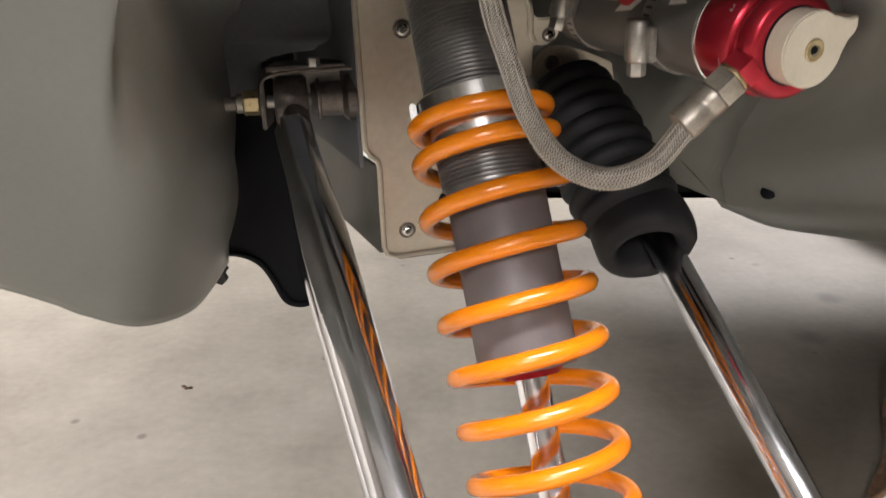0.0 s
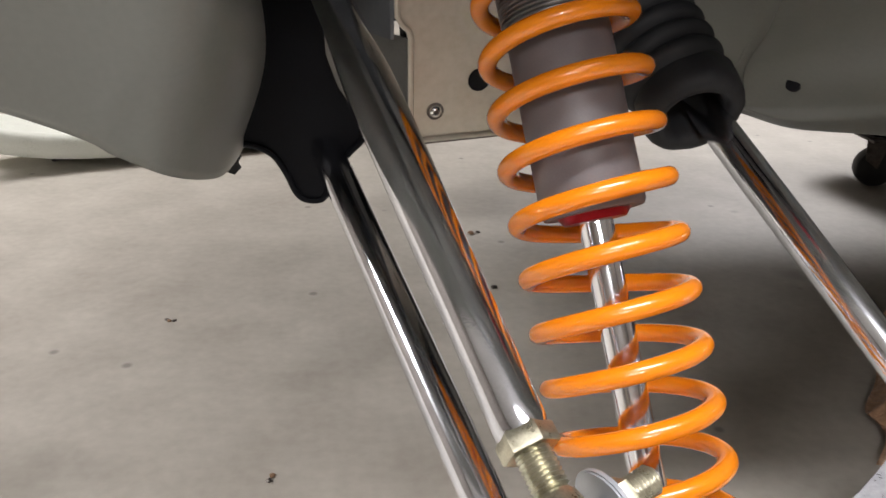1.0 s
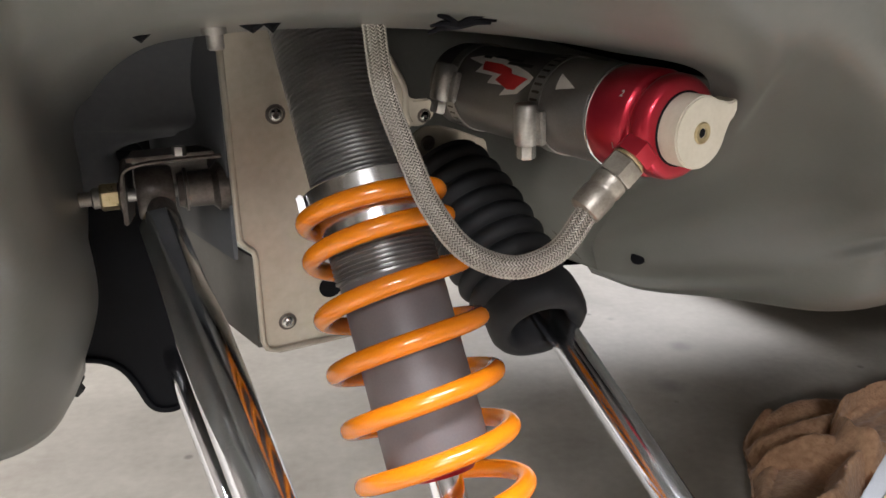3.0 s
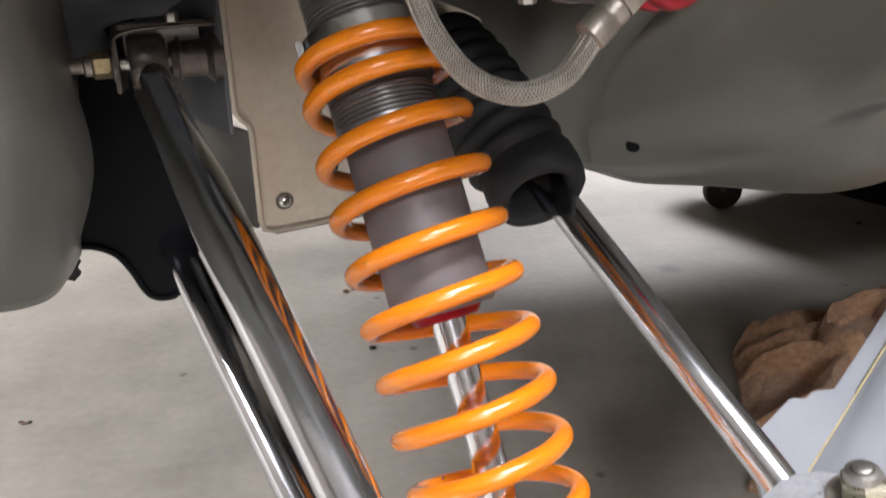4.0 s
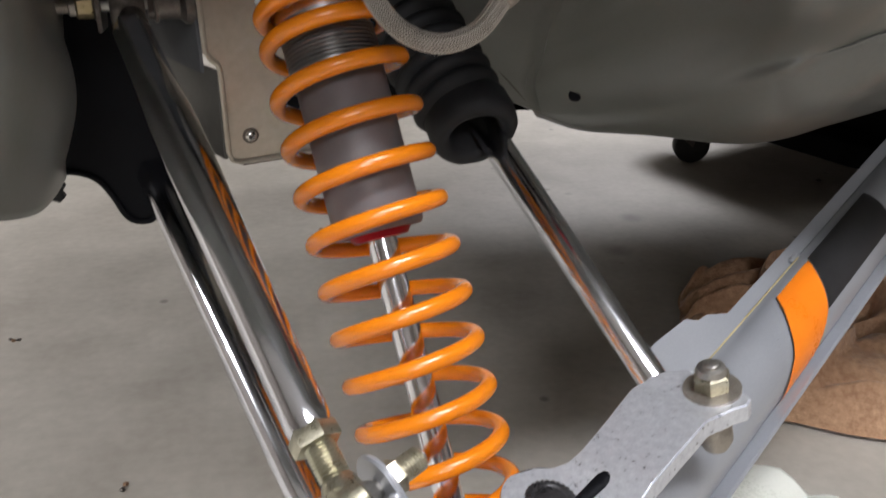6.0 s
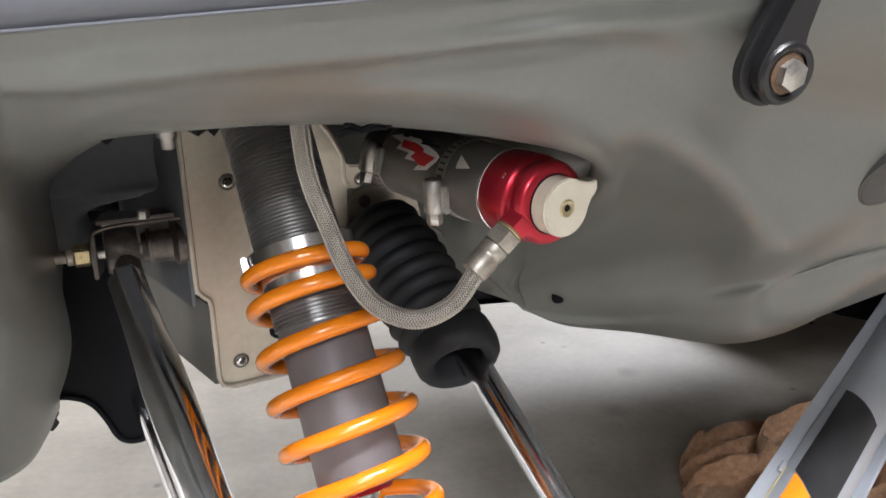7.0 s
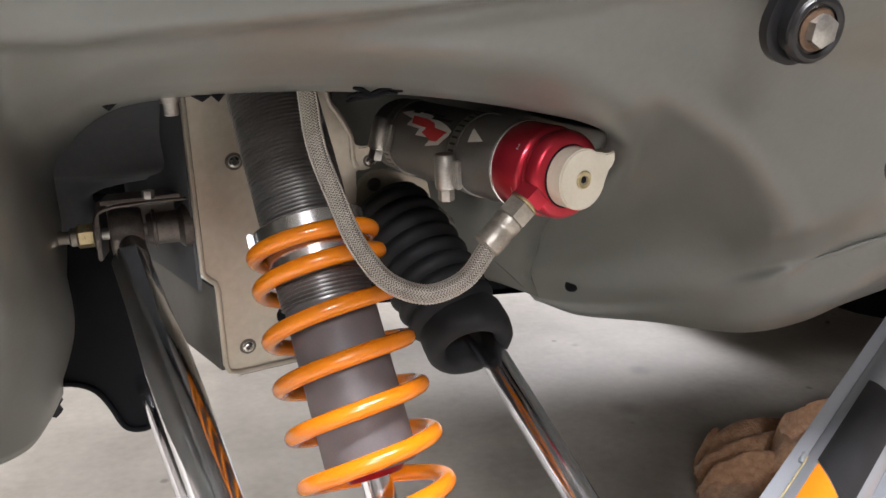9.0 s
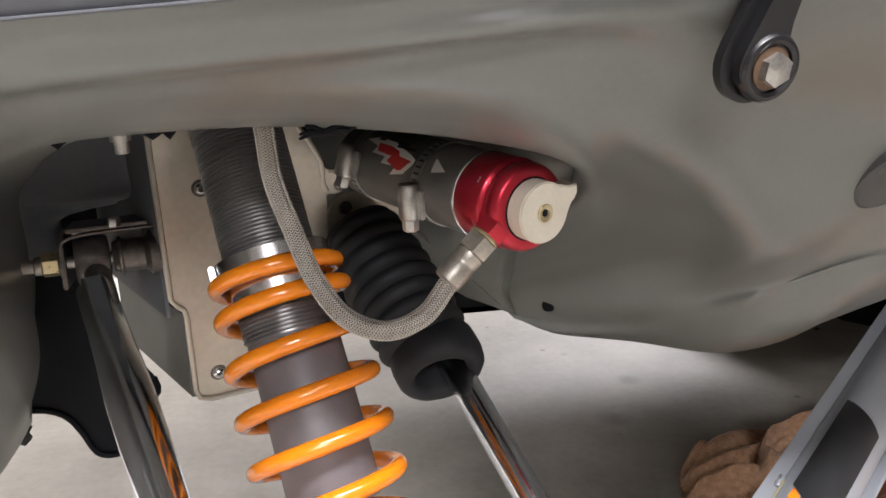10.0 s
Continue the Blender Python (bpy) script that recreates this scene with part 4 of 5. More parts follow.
part("clevis_bridge", slab([(-0.018, 0.002), (0.05, 0.004), (0.05, 0.034), (-0.018, 0.034)], PV + Vector((0, 0.0, 0.0205)), pv_d, (0, 1, 0), (0, 0, 1), 0.003, bevel=0.0008), DARK_STEEL, pivot)
# same bracket as the clevis; paler STEEL paints in the light on its back
part("clevis_back", slab([(-0.0175, -0.006), (0.052, -0.006), (0.052, 0.0205), (-0.0175, 0.0205)], PV + Vector((0, 0.021, 0)), pv_d, (0, 0, 1), (0, 1, 0), 0.003, bevel=0.0008), STEEL, pivot, "back of the bracket, light on it put into a paler steel")
part("small_bolt", hexagon(PV + Vector((0.018, -0.004, 0.025)), (0, 0, 1), 0.008, 0.006), STEEL, pivot)
part("frame_bolt", lathe((-0.0500, 0.381, 0.586), (0.05, 0.02, -1), [(-0.004, 0.0052), (0.002, 0.0052), (0.0022, 0.0036), (0.0078, 0.0036), (0.0085, 0.0028)], 18), STEEL, bulk, "small bright stud under the rim")
for where, length in (((-0.0795, 0.383, 0.5855), 0.010), ((-0.034, 0.376, 0.5895), 0.013), ((-0.026, 0.374, 0.5895), 0.007)):
    w = Vector(where)
    part("wire_clip", sweep([w + Vector((-length / 2, 0, 0)), w + Vector((0, -0.001, -0.0025)), w + Vector((length / 2, 0, 0.0005))], [0.0012, 0.0026, 0.001], 8), BLACK_PLASTIC, bulk, "black plastic clip tail")

# ---- spindle, steering arm and the box bracket of the radius rod ----
SN = Vector((-0.230, 0.010, 0.973)).normalized()     # up along the spindle
SP = Vector((0.104, 0.213, 0.2915))
spindle = thing("ski_spindle", tuple(SP - SN * 0.2), "silver painted ski spindle with cast steering arm", "spindle")
HN = Vector((0.04, -0.05, 0.99)).normalized()        # up along the hub
part("head", lathe(SP, HN, [(-0.036, 0.0232), (-0.0345, 0.0243), (-0.0120, 0.0246), (-0.0022, 0.0243), (-0.0004, 0.0228)], 52), TURNED, spindle, "polished cast steering arm hub")
part("seal_ring", lathe(SP, HN, [(-0.0412, 0.0218), (-0.0400, 0.0236), (-0.0375, 0.0238), (-0.036, 0.0225)], 44), RUBBER, spindle, "black rubber seal ring")
part("housing", lathe(SP, HN, [(-0.2, 0.0255), (-0.06, 0.0250), (-0.0420, 0.0243), (-0.0408, 0.0230)], 44), TURNED, spindle, "bare spindle housing below the seal")
su = Vector((0.914, 0.346, 0.213))
su = (su - SN * su.dot(SN)).normalized()
sv = SN.cross(su)
hu = (su - HN * su.dot(HN)).normalized()
hv = HN.cross(hu)
arm_out = arc(0, 0, 0.0240, 105, 275, 18) + [(0.0075, -0.0252), (0.0125, -0.0272), (0.0185, -0.0286), (0.0300, -0.0282), (0.0460, -0.0250), (0.0620, -0.0214), (0.0780, -0.0180), (0.0905, -0.0152), (0.0970, -0.0142), (0.1030, -0.0138), (0.1110, -0.0150), (0.1190, -0.0182),
           (0.1245, -0.0160), (0.1275, -0.0060), (0.1275, 0.0060), (0.1255, 0.0170), (0.1210, 0.0265), (0.1130, 0.0335), (0.1030, 0.0362), (0.0940, 0.0350), (0.0840, 0.0318), (0.0718, 0.0277), (0.0580, 0.0230), (0.0456, 0.0191), (0.0340, 0.0158), (0.0246, 0.0150), (0.0155, 0.0172), (0.0080, 0.0212)]
arm_bm = bmesh.new()
top_face = arm_bm.faces.new([arm_bm.verts.new((a, b, 0)) for a, b in arm_out])
low = bmesh.ops.extrude_face_region(arm_bm, geom=[top_face])
bmesh.ops.translate(arm_bm, verts=[g for g in low["geom"] if isinstance(g, bmesh.types.BMVert)], vec=(0, 0, -0.0110))
bmesh.ops.recalc_face_normals(arm_bm, faces=arm_bm.faces[:])
for cut_at in (0.014, 0.020, 0.026, 0.032, 0.038, 0.088, 0.092, 0.096, 0.100, 0.104):
    bmesh.ops.bisect_plane(arm_bm, geom=arm_bm.verts[:] + arm_bm.edges[:] + arm_bm.faces[:], plane_co=(cut_at, 0, 0), plane_no=(1, 0.12, 0))
bmesh.ops.bevel(arm_bm, geom=[e for e in arm_bm.edges if e.is_manifold and e.calc_face_angle(0) > 1.0], offset=0.0012, segments=2, affect="EDGES", clamp_overlap=True)
for v in arm_bm.verts:
    f = min(1.0, max(0.0, (v.co.x + 0.12 * v.co.y - 0.088) / 0.016))
    v.co.z -= 0.004 * f * f * (3 - 2 * f)
    k = min(1.0, max(0.0, (v.co.x + 0.12 * v.co.y - 0.012) / 0.028))
    k = k * k * (3 - 2 * k)
    v.co = (SP + su * v.co.x + sv * v.co.y + SN * v.co.z) * k + (SP + hu * v.co.x + hv * v.co.y + HN * v.co.z) * (1 - k)
part("steering_arm", arm_bm, CAST, spindle, "mottled cast alloy steering arm")
knurl = bmesh.new()
rings = []
for h, r0, tooth in ((-0.0004, 0.0128, 0.0), (0.0002, 0.0128, 0.0010), (0.0010, 0.0126, 0.0010), (0.0015, 0.0112, 0.0002), (0.0014, 0.0092, 0.0), (0.0006, 0.0084, 0.0), (0.0007, 0.0050, 0.0), (0.0016, 0.0036, 0.0), (0.0018, 0.0005, 0.0)):
    rings.append([SP + HN * h + (hu * math.cos(a) + hv * math.sin(a)) * (r0 - tooth * (k % 3 == 0)) for k, a in ((k, 2 * math.pi * k / 84) for k in range(84))])
skin_rings(knurl, rings)
part("hub_bolt", knurl, BLACK_OXIDE, spindle, "dark knurled hub cap bolt")
slot_bm = bmesh.new()
slot_bm.faces.new([slot_bm.verts.new((a, b, 0)) for a, b in ((0.0105, -0.0050), (0.016, -0.0036), (0.0200, -0.0028), (0.0240, -0.0022), (0.0285, -0.0020), (0.0315, -0.0030), (0.0326, -0.0050), (0.0318, -0.0074), (0.0295, -0.0092), (0.0260, -0.0098), (0.0220, -0.0098), (0.0180, -0.0100), (0.0120, -0.0098))])
bmesh.ops.triangulate(slot_bm, faces=slot_bm.faces[:])
for cut_at in (0.014, 0.020, 0.026, 0.032):
    bmesh.ops.bisect_plane(slot_bm, geom=slot_bm.verts[:] + slot_bm.edges[:] + slot_bm.faces[:], plane_co=(cut_at, 0, 0), plane_no=(1, 0.12, 0))
for v in slot_bm.verts:
    k = min(1.0, max(0.0, (v.co.x + 0.12 * v.co.y - 0.012) / 0.028))
    k = k * k * (3 - 2 * k)
    v.co = (SP + su * v.co.x + sv * v.co.y + SN * 0.0007) * k + (SP + hu * v.co.x + hv * v.co.y + HN * 0.0007) * (1 - k)
thicken(part("clamp_slot", slot_bm, BLACK_PLASTIC, spindle, "dark clamp slot"), 0.0004, 0)
NT = SP + su * 0.1175 + sv * 0.0035 - SN * 0.004
part("nut_washer", lathe(NT, SN, [(0, 0.0155), (0.0014, 0.0155), (0.0017, 0.014)], 28), FITTING, spindle)
part("lock_nut", hexagon(NT + SN * 0.0016, SN, 0.0175, 0.010), ZINC, spindle, "zinc lock nut on the tie rod end")
part("nut_top", lathe(NT + SN * 0.0115, SN, [(0, 0.0082), (0.0035, 0.0074), (0.0042, 0.0052), (0.0034, 0.0045), (0.0055, 0.0042), (0.006, 0.0034)], 24), STEEL, spindle)
part("ball_joint", lathe(NT - SN * 0.014, -SN, [(0, 0.006), (0.008, 0.0075), (0.012, 0.0095), (0.020, 0.0098), (0.026, 0.007)], 24), FITTING, spindle)
pd = (su * 0.5 - sv * 0.8 - SN * 0.38).normalized()
PB = SP - HN * 0.021 + pd * 0.0225
part("pinch_washer", lathe(PB, pd, [(0, 0.0128), (0.0045, 0.0128), (0.0055, 0.0112), (0.0085, 0.0112), (0.0092, 0.009)], 28), FITTING, spindle)
part("pinch_nut", hexagon(PB + pd * 0.009, pd, 0.0165, 0.009), ZINC, spindle, "zinc pinch nut")
part("pinch_nut_nose", lathe(PB + pd * 0.018, pd, [(0, 0.0078), (0.003, 0.0072), (0.0042, 0.0055), (0.003, 0.0048), (0.007, 0.0045), (0.0075, 0.0036)], 24), ZINC, spindle)

BO = Vector((0.0105, 0.229, 0.288))                  # rod-end ball at the outer end of the upper rod
fw = Vector((0.2, 0.88, -0.43))
bv = Vector((0.88, 0.05, 0.46)).normalized()
bn = (-fw + bv * fw.dot(bv)).normalized()
bw = bv.cross(bn)
bw = bw if bw.z < 0 else -bw
c35, s35 = math.cos(radians(32)), math.sin(radians(32))
bn, bv = bn * c35 + bv * s35, bv * c35 - bn * s35
box_b = thing("rod_bracket", tuple(BO + bw * 0.08), "silver painted box bracket welded to the spindle", "bracket")
ear = arc(0, 0, 0.0175, 180, 360, 14)
part("ear_plate", slab([(a, b) for a, b in ear] + [(0.0185, 0.012), (0.018, 0.085), (-0.018, 0.085)], BO - bv * 0.027, bn, bw, bv, 0.0035, bevel=0.0009), SILVER, box_b)
part("ear_plate", slab([(a, b) for a, b in ear] + [(0.0185, 0.012), (0.016, 0.030), (-0.018, 0.045)], BO + bv * 0.0165, bn, bw, bv, 0.0035, bevel=0.0009), SILVER, box_b)
part("front_plate", slab([(-0.024, 0.003), (0.017, 0.003), (0.0172, 0.03), (0.0145, 0.045), (0.0085, 0.062), (0.006, 0.075), (-0.024, 0.075)], BO + bn * 0.0145, bv, bw, bn, 0.0035, bevel=0.0008), SILVER, box_b)
weld = bmesh.new()
lump = lambda i, k: noise.noise(Vector((i * 0.075, k, 2.3))) + 0.28 * noise.noise(Vector((i * 0.31, k + 7.1, 0.4)))
pts = [BO + bv * (-0.0235 + 0.0011 * lump(i, 1)) + bn * (0.0172 + 0.0006 * lump(i, 2)) + bw * (0.004 + 0.068 * i / 80) for i in range(81)]
sweep(pts, [0.0034 + 0.0016 * lump(i, 3) for i in range(81)], 10, weld, round_ends=True)
part("weld_bead", weld, SILVER, box_b, "lumpy painted weld bead")
weld = bmesh.new()
pts = [BO + bv * (0.0158 - 0.0006 * math.sin(i * 0.08) + 0.0006 * lump(i, 4)) + bn * 0.0158 + bw * (0.004 + 0.031 * i / 40) for i in range(41)]
sweep(pts, [0.0036 + 0.0014 * math.sin(math.pi * i / 40) + 0.0005 * lump(i, 5) for i in range(41)], 12, weld, round_ends=True)
part("weld_bead", weld, SILVER, box_b, "broad smooth painted weld bead")
part("weld_gap", slab([(0.0, 0.0), (0.0014, 0.002), (0.0014, 0.0055), (0.0003, 0.0075), (-0.0016, 0.0045)], BO + bv * 0.0122 + bw * 0.0365 + bn * 0.0179, bv, bw, bn, 0.0005), BLACK_PLASTIC, box_b, "dark gap beside the weld")
part("bolt_head", hexagon(BO - bv * 0.027, -bv, 0.0165, 0.0085), ZINC, box_b, "zinc hex bolt head")
part("bolt_shank", lathe(BO, bv, [(-0.027, 0.005), (0.045, 0.005)], 18), STEEL, box_b)
part("bolt_nut", hexagon(BO + bv * 0.020, bv, 0.0165, 0.010), ZINC, box_b, "zinc nut")
bt = [(0.030, 0.0045)]
for i in range(7):
    bt += [(0.0305 + i * 0.0019, 0.0062), (0.0315 + i * 0.0019, 0.0068), (0.0322 + i * 0.0019, 0.0060)]
part("bolt_thread", lathe(BO, bv, bt + [(0.0445, 0.005)], 20), ZINC, box_b)
part("box_floor", lathe(BO + bw * 0.082, Vector((0.93, 0.15, -0.25)), [(-0.03, 0.026), (0.08, 0.03)], 36), SILVER, box_b, "silver tube joining bracket and spindle")
# bead where the front plate meets the cross tube
tube_c, tube_d = BO + bw * 0.082, Vector((0.93, 0.15, -0.25)).normalized()
weld, pts = bmesh.new(), []
for i in range(41):
    p = BO + bv * (-0.020 + 0.026 * i / 40) + bn * 0.0172 + bw * 0.040
    while (p - tube_c - tube_d * (p - tube_c).dot(tube_d)).length > 0.0275 and (p - BO).dot(bw) < 0.09:
        p = p + bw * 0.0005
    pts.append(p + bw * 0.0012 * lump(i, 8))
sweep(pts, [0.0030 + 0.0015 * lump(i * 1.3, 9) for i in range(41)], 10, weld, round_ends=True)
part("weld_bead", weld, SILVER, box_b, "lumpy painted weld bead")
patch = bmesh.new()
bmesh.ops.create_icosphere(patch, subdivisions=4, radius=1.0)
for v in patch.verts:
    d = v.co.copy()
    k = 1 + 0.2 * noise.noise(d * 2.2) + 0.16 * noise.noise(d * 5.5)
    v.co = Vector((0.0725, 0.1975, 0.2455)) + (Vector((0.45, -0.88, -0.1)) * d.x * 0.0125 + Vector((0.87, 0.45, -0.18)) * d.y * 0.0065 + Vector((0.2, 0.1, 0.97)) * d.z * 0.0026) * k
part("weld_patch", patch, ALLOY_WELD, box_b, "rough bare weld between tube and spindle")
end_a = thing("rod_end", tuple(BO), "zinc plated spherical rod end with jam nut", "rod end")
part("eye", lathe(BO, bv, [(-0.0075, 0.0085), (-0.0075, 0.0115), (-0.0055, 0.0135), (0.0055, 0.0135), (0.0075, 0.0115), (0.0075, 0.0085)], 32), ZINC, end_a)
part("ball", lathe(BO, bv, [(-0.014, 0.0065), (-0.012, 0.0075), (-0.0085, 0.0098), (0.0, 0.011), (0.0085, 0.0098), (0.012, 0.0075), (0.014, 0.0065)], 28), STEEL, end_a)
to_rod = RA1 - BO
td = to_rod.normalized()
part("shank", lathe(BO, td, [(0.008, 0.0108), (0.0145, 0.0090), (0.0165, 0.0072)], 20), ZINC, end_a)
th = [(0.0165, 0.006)]
for i in range(10):
    th += [(0.0172 + i * 0.0021, 0.0070), (0.0182 + i * 0.0021, 0.0083), (0.0190 + i * 0.0021, 0.0068)]
part("thread", lathe(BO, td, th, 22), ZINC, end_a)
part("jam_nut", hexagon(RA1 - td * 0.0075, td, 0.0232, 0.0105, chamfer=0.2), ZINC, end_a, "zinc jam nut")

# ---- trailing arm ----
arm = thing("trailing_arm", (0.2, 0.25, 0.2), "silver painted trailing arm tube with orange and black stripes", "trailing arm")
ARM_W = Vector((0.80243, 0.57256, 0.16815))
ARM_C = Vector((0.212, 0.2857, 0.2285))
arm_line = [ARM_C + ARM_W * (-0.1317 + 0.03 * i) for i in range(41)]
arm_len = [0.0]
for a, b in zip(arm_line, arm_line[1:]):
    arm_len.append(arm_len[-1] + (b - a).length)
ARM_S0 = 0.045                                       # the arm's zero lies a little past its blunt end


def on_arm(s, deg, grow=0.0, ra=0.0265, rb=0.0285):
    d = min(max(s + ARM_S0, 0.0), arm_len[-1] - 1e-6)
    j = int(np.searchsorted(arm_len, d, side="right")) - 1
    c = arm_line[j].lerp(arm_line[j + 1], (d - arm_len[j]) / (arm_len[j + 1] - arm_len[j]))
    w = (arm_line[min(j + 2, len(arm_line) - 1)] - arm_line[max(j - 1, 0)]).normalized()
    tu, tv, _ = frame_on(w, (0, 0, 1))
    return c + tv * (ra + grow) * math.cos(radians(deg)) + tu * (rb + grow) * math.sin(radians(deg))


arm_bm = bmesh.new()
skin_rings(arm_bm, [[on_arm(s, 360 * k / 44) for k in range(44)] for s in np.linspace(-0.04, 1.1, 60)])
part("arm_tube", arm_bm, SILVER, arm)


def stripe(first, last, name, material, label, grow=0.0009, d0=140, d1=-22):
    """A vinyl patch between two edge lines, each the place along the arm for a share of the way round it."""
    bm = bmesh.new()
    rows = []
    for k in range(13):
        f = k / 12
        a, b = first(f), last(f)
        rows.append([on_arm(a + (b - a) * i / 12, d0 + (d1 - d0) * f, grow) for i in range(13)])
    skin_rings(bm, rows, closed_ring=False, cap=False)
    return part(name, bm, material, arm, label)


def edge_line(knots):
    return lambda f: float(np.interp(140 - 162 * f, [k[0] for k in knots], [k[1] for k in knots]))


low_edge = edge_line([(-22, 0.196), (0, 0.206), (16, 0.2142), (31, 0.2254), (64, 0.2409), (106, 0.2671), (140, 0.29)])
mid_edge = edge_line([(-22, 0.25), (9.6, 0.2732), (32.6, 0.2907), (72, 0.3091), (104, 0.3277), (140, 0.35)])
top_edge = edge_line([(-22, 0.425), (33, 0.4418), (62, 0.4515), (79, 0.457), (117, 0.4697), (140, 0.474)])
cut = lambda edge, lo, hi: (lambda f: edge((140 - (hi + (lo - hi) * f)) / 162))
stripe(cut(low_edge, -22, 108), cut(mid_edge, -22, 108), "orange_stripe", DECAL_ORANGE, "orange vinyl stripe", d0=108, d1=-22)
stripe(cut(lambda f: mid_edge(f) + 0.0015, 33, 112), cut(top_edge, 33, 112), "black_stripe", DECAL_BLACK, "black vinyl stripe", d0=112, d1=33)
stripe(cut(lambda f: low_edge(f) - 0.0022, -10, 108), cut(low_edge, -10, 108), "black_pinstripe", DECAL_BLACK, "thin black border stripe", d0=108, d1=-10)
tu_arm = frame_on(ARM_W, (0, 0, 1))[0]
tv_arm = frame_on(ARM_W, (0, 0, 1))[1]
for nm, uv in (("seam_flange", [(-0.0225, 0.0155), (-0.0325, 0.0205), (-0.0335, 0.0185), (-0.0240, 0.0115)]), ("lower_flange", [(0.0225, -0.0150), (0.0325, -0.0115), (0.0340, -0.0140), (0.0240, -0.0200)])):
    part(nm, slab(uv, arm_line[0] + ARM_W * 0.02, tv_arm, tu_arm, ARM_W, 1.1, bevel=0.0006), SILVER, arm, "narrow folded flange along the tube")
part("seam_step", sweep([on_arm(s, 140, 0.0002) for s in np.linspace(0.14, 0.345, 20)], 0.0008, 6), SEALANT, arm, "stained seam line along the tube")
part("weld_tack", sweep([on_arm(0.338 + 0.004 * k, 146, 0.0015 + 0.001 * (k % 2)) for k in range(4)], 0.0025, 8, round_ends=True), SILVER, arm, "small weld tack on the seam")
gu = on_arm(0.16, 150) - on_arm(0.06, 150)
gu.normalize()
gv = Vector((-0.62, 0.62, 0.48))
gv = (gv - gu * gv.dot(gu)).normalized()
gusset_out = [(0.045, -0.006), (0.06, 0.010), (0.082, 0.029), (0.1, 0.030), (0.1388, 0.0265), (0.1475, 0.0192), (0.158, 0.0178), (0.180, 0.0046), (0.185, -0.006)]
part("gusset", slab(gusset_out, on_arm(0.06, 148, 0.004), gu, gv, gu.cross(gv), 0.004, bevel=0.001), SILVER, arm, "silver painted gusset plate")

# ---- skis ----
def ski(where, heading, label):
    ob = thing("ski", where, label, "ski", "skis")
    d = Vector(heading).normalized()
    n = Vector((-d.y, d.x, 0))
    base = Vector(where)
    ribs = []
    for s, z, w in ((-0.75, 0.16, 0.03), (-0.68, 0.10, 0.062), (-0.5, 0.05, 0.082), (-0.2, 0.035, 0.085), (0.1, 0.035, 0.085), (0.3, 0.04, 0.085), (0.37, 0.043, 0.078), (0.395, 0.045, 0.055)):
        ribs.append([base + d * s + n * (w * k) + Vector((0, 0, z + h)) for k, h in ((-1, -0.02), (-1.0, 0.012), (-0.85, 0.02), (-0.5, 0.008), (0, 0.02), (0.5, 0.008), (0.85, 0.02), (1.0, 0.012), (1, -0.02))])
    thicken(part("blade", loft(ribs, 5, 3), WHITE_PLASTIC, ob), 0.008, -1)
    part("keel", sweep([base + d * s + Vector((0, 0, 0.012)) for s in (-0.5, -0.2, 0.1, 0.35)], 0.012, 10), BLACK_PLASTIC, ob)
    return ob


ski((0.10, 0.235, 0.0), (0.85, 0.53, 0), "white plastic ski under the spindle")
ski((-0.33, 1.874, 0.0), (0.916, 0.40, 0), "white plastic ski on the far side")

# ---- rubber hood latch ----
latch = thing("hood_latch", (0.25, 0.29, 0.6), "black rubber hood latch strap with steel bolt", "latch")
LB = Vector((0.2293, 0.2786, 0.6209))
ln = Vector((0.15, -0.97, -0.2)).normalized()
lu = Vector((1, 0.32, 0.0)).normalized()
lu = (lu - ln * lu.dot(ln)).normalized()
lv = ln.cross(lu)
lv = lv if lv.z > 0 else -lv
strap_out = arc(-0.004, 0.001, 0.0178, 165, 375, 20) + [(0.0120, 0.012), (0.0115, 0.019), (0.0130, 0.032), (0.0170, 0.05), (0.0205, 0.09), (0.022, 0.13), (-0.006, 0.13), (-0.0075, 0.06), (-0.0120, 0.034), (-0.0165, 0.020), (-0.0200, 0.010)]
part("strap", slab(strap_out, LB - ln * 0.006, lu, lv, ln, 0.016, bevel=0.0055), LATCH_RUBBER, latch)
part("boss", lathe(LB + ln * 0.0095, ln, [(-0.002, 0.0152), (0.0006, 0.0149), (0.0022, 0.0138), (0.0026, 0.0122), (0.0016, 0.0106), (-0.001, 0.0100)], 40), LATCH_RUBBER, latch, "raised round rim around the bolt")
part("washer", lathe(LB + ln * 0.009, ln, [(0, 0.0094), (0.0018, 0.0094), (0.0022, 0.0084)], 28), OLD_RUBBER, latch, "rusty washer")
part("bolt_head", hexagon(LB + ln * 0.011, ln, 0.0126, 0.0050), STEEL, latch, "bright hex bolt head")
cap = thing("body_bump_stop", (0.392, 0.372, 0.548), "dark grey round rubber plug in the bellypan", "plug")
part("plug", lathe((0.408, 0.3865, 0.543), (0.1, -0.8, -0.58), [(-0.02, 0.027), (0.001, 0.027), (0.003, 0.024), (0.002, 0.021), (0.002, 0.001)], 36), PLUG_GREY, cap)
drain = thing("drain_plug", (0.272, 0.634, 0.386), "small dark drain hole plug in the bellypan", "plug")
part("plug", lathe((0.2715, 0.632, 0.386), (-0.75, -0.6, 0.3), [(-0.003, 0.006), (0.0015, 0.006), (0.002, 0.004)], 16), BLACK_PLASTIC, drain)

# ---- dolly under the track ----
dolly = thing("track_dolly", (1.2, 1.5, 0.0), "black low dolly with swivel castors under the track", "dolly")
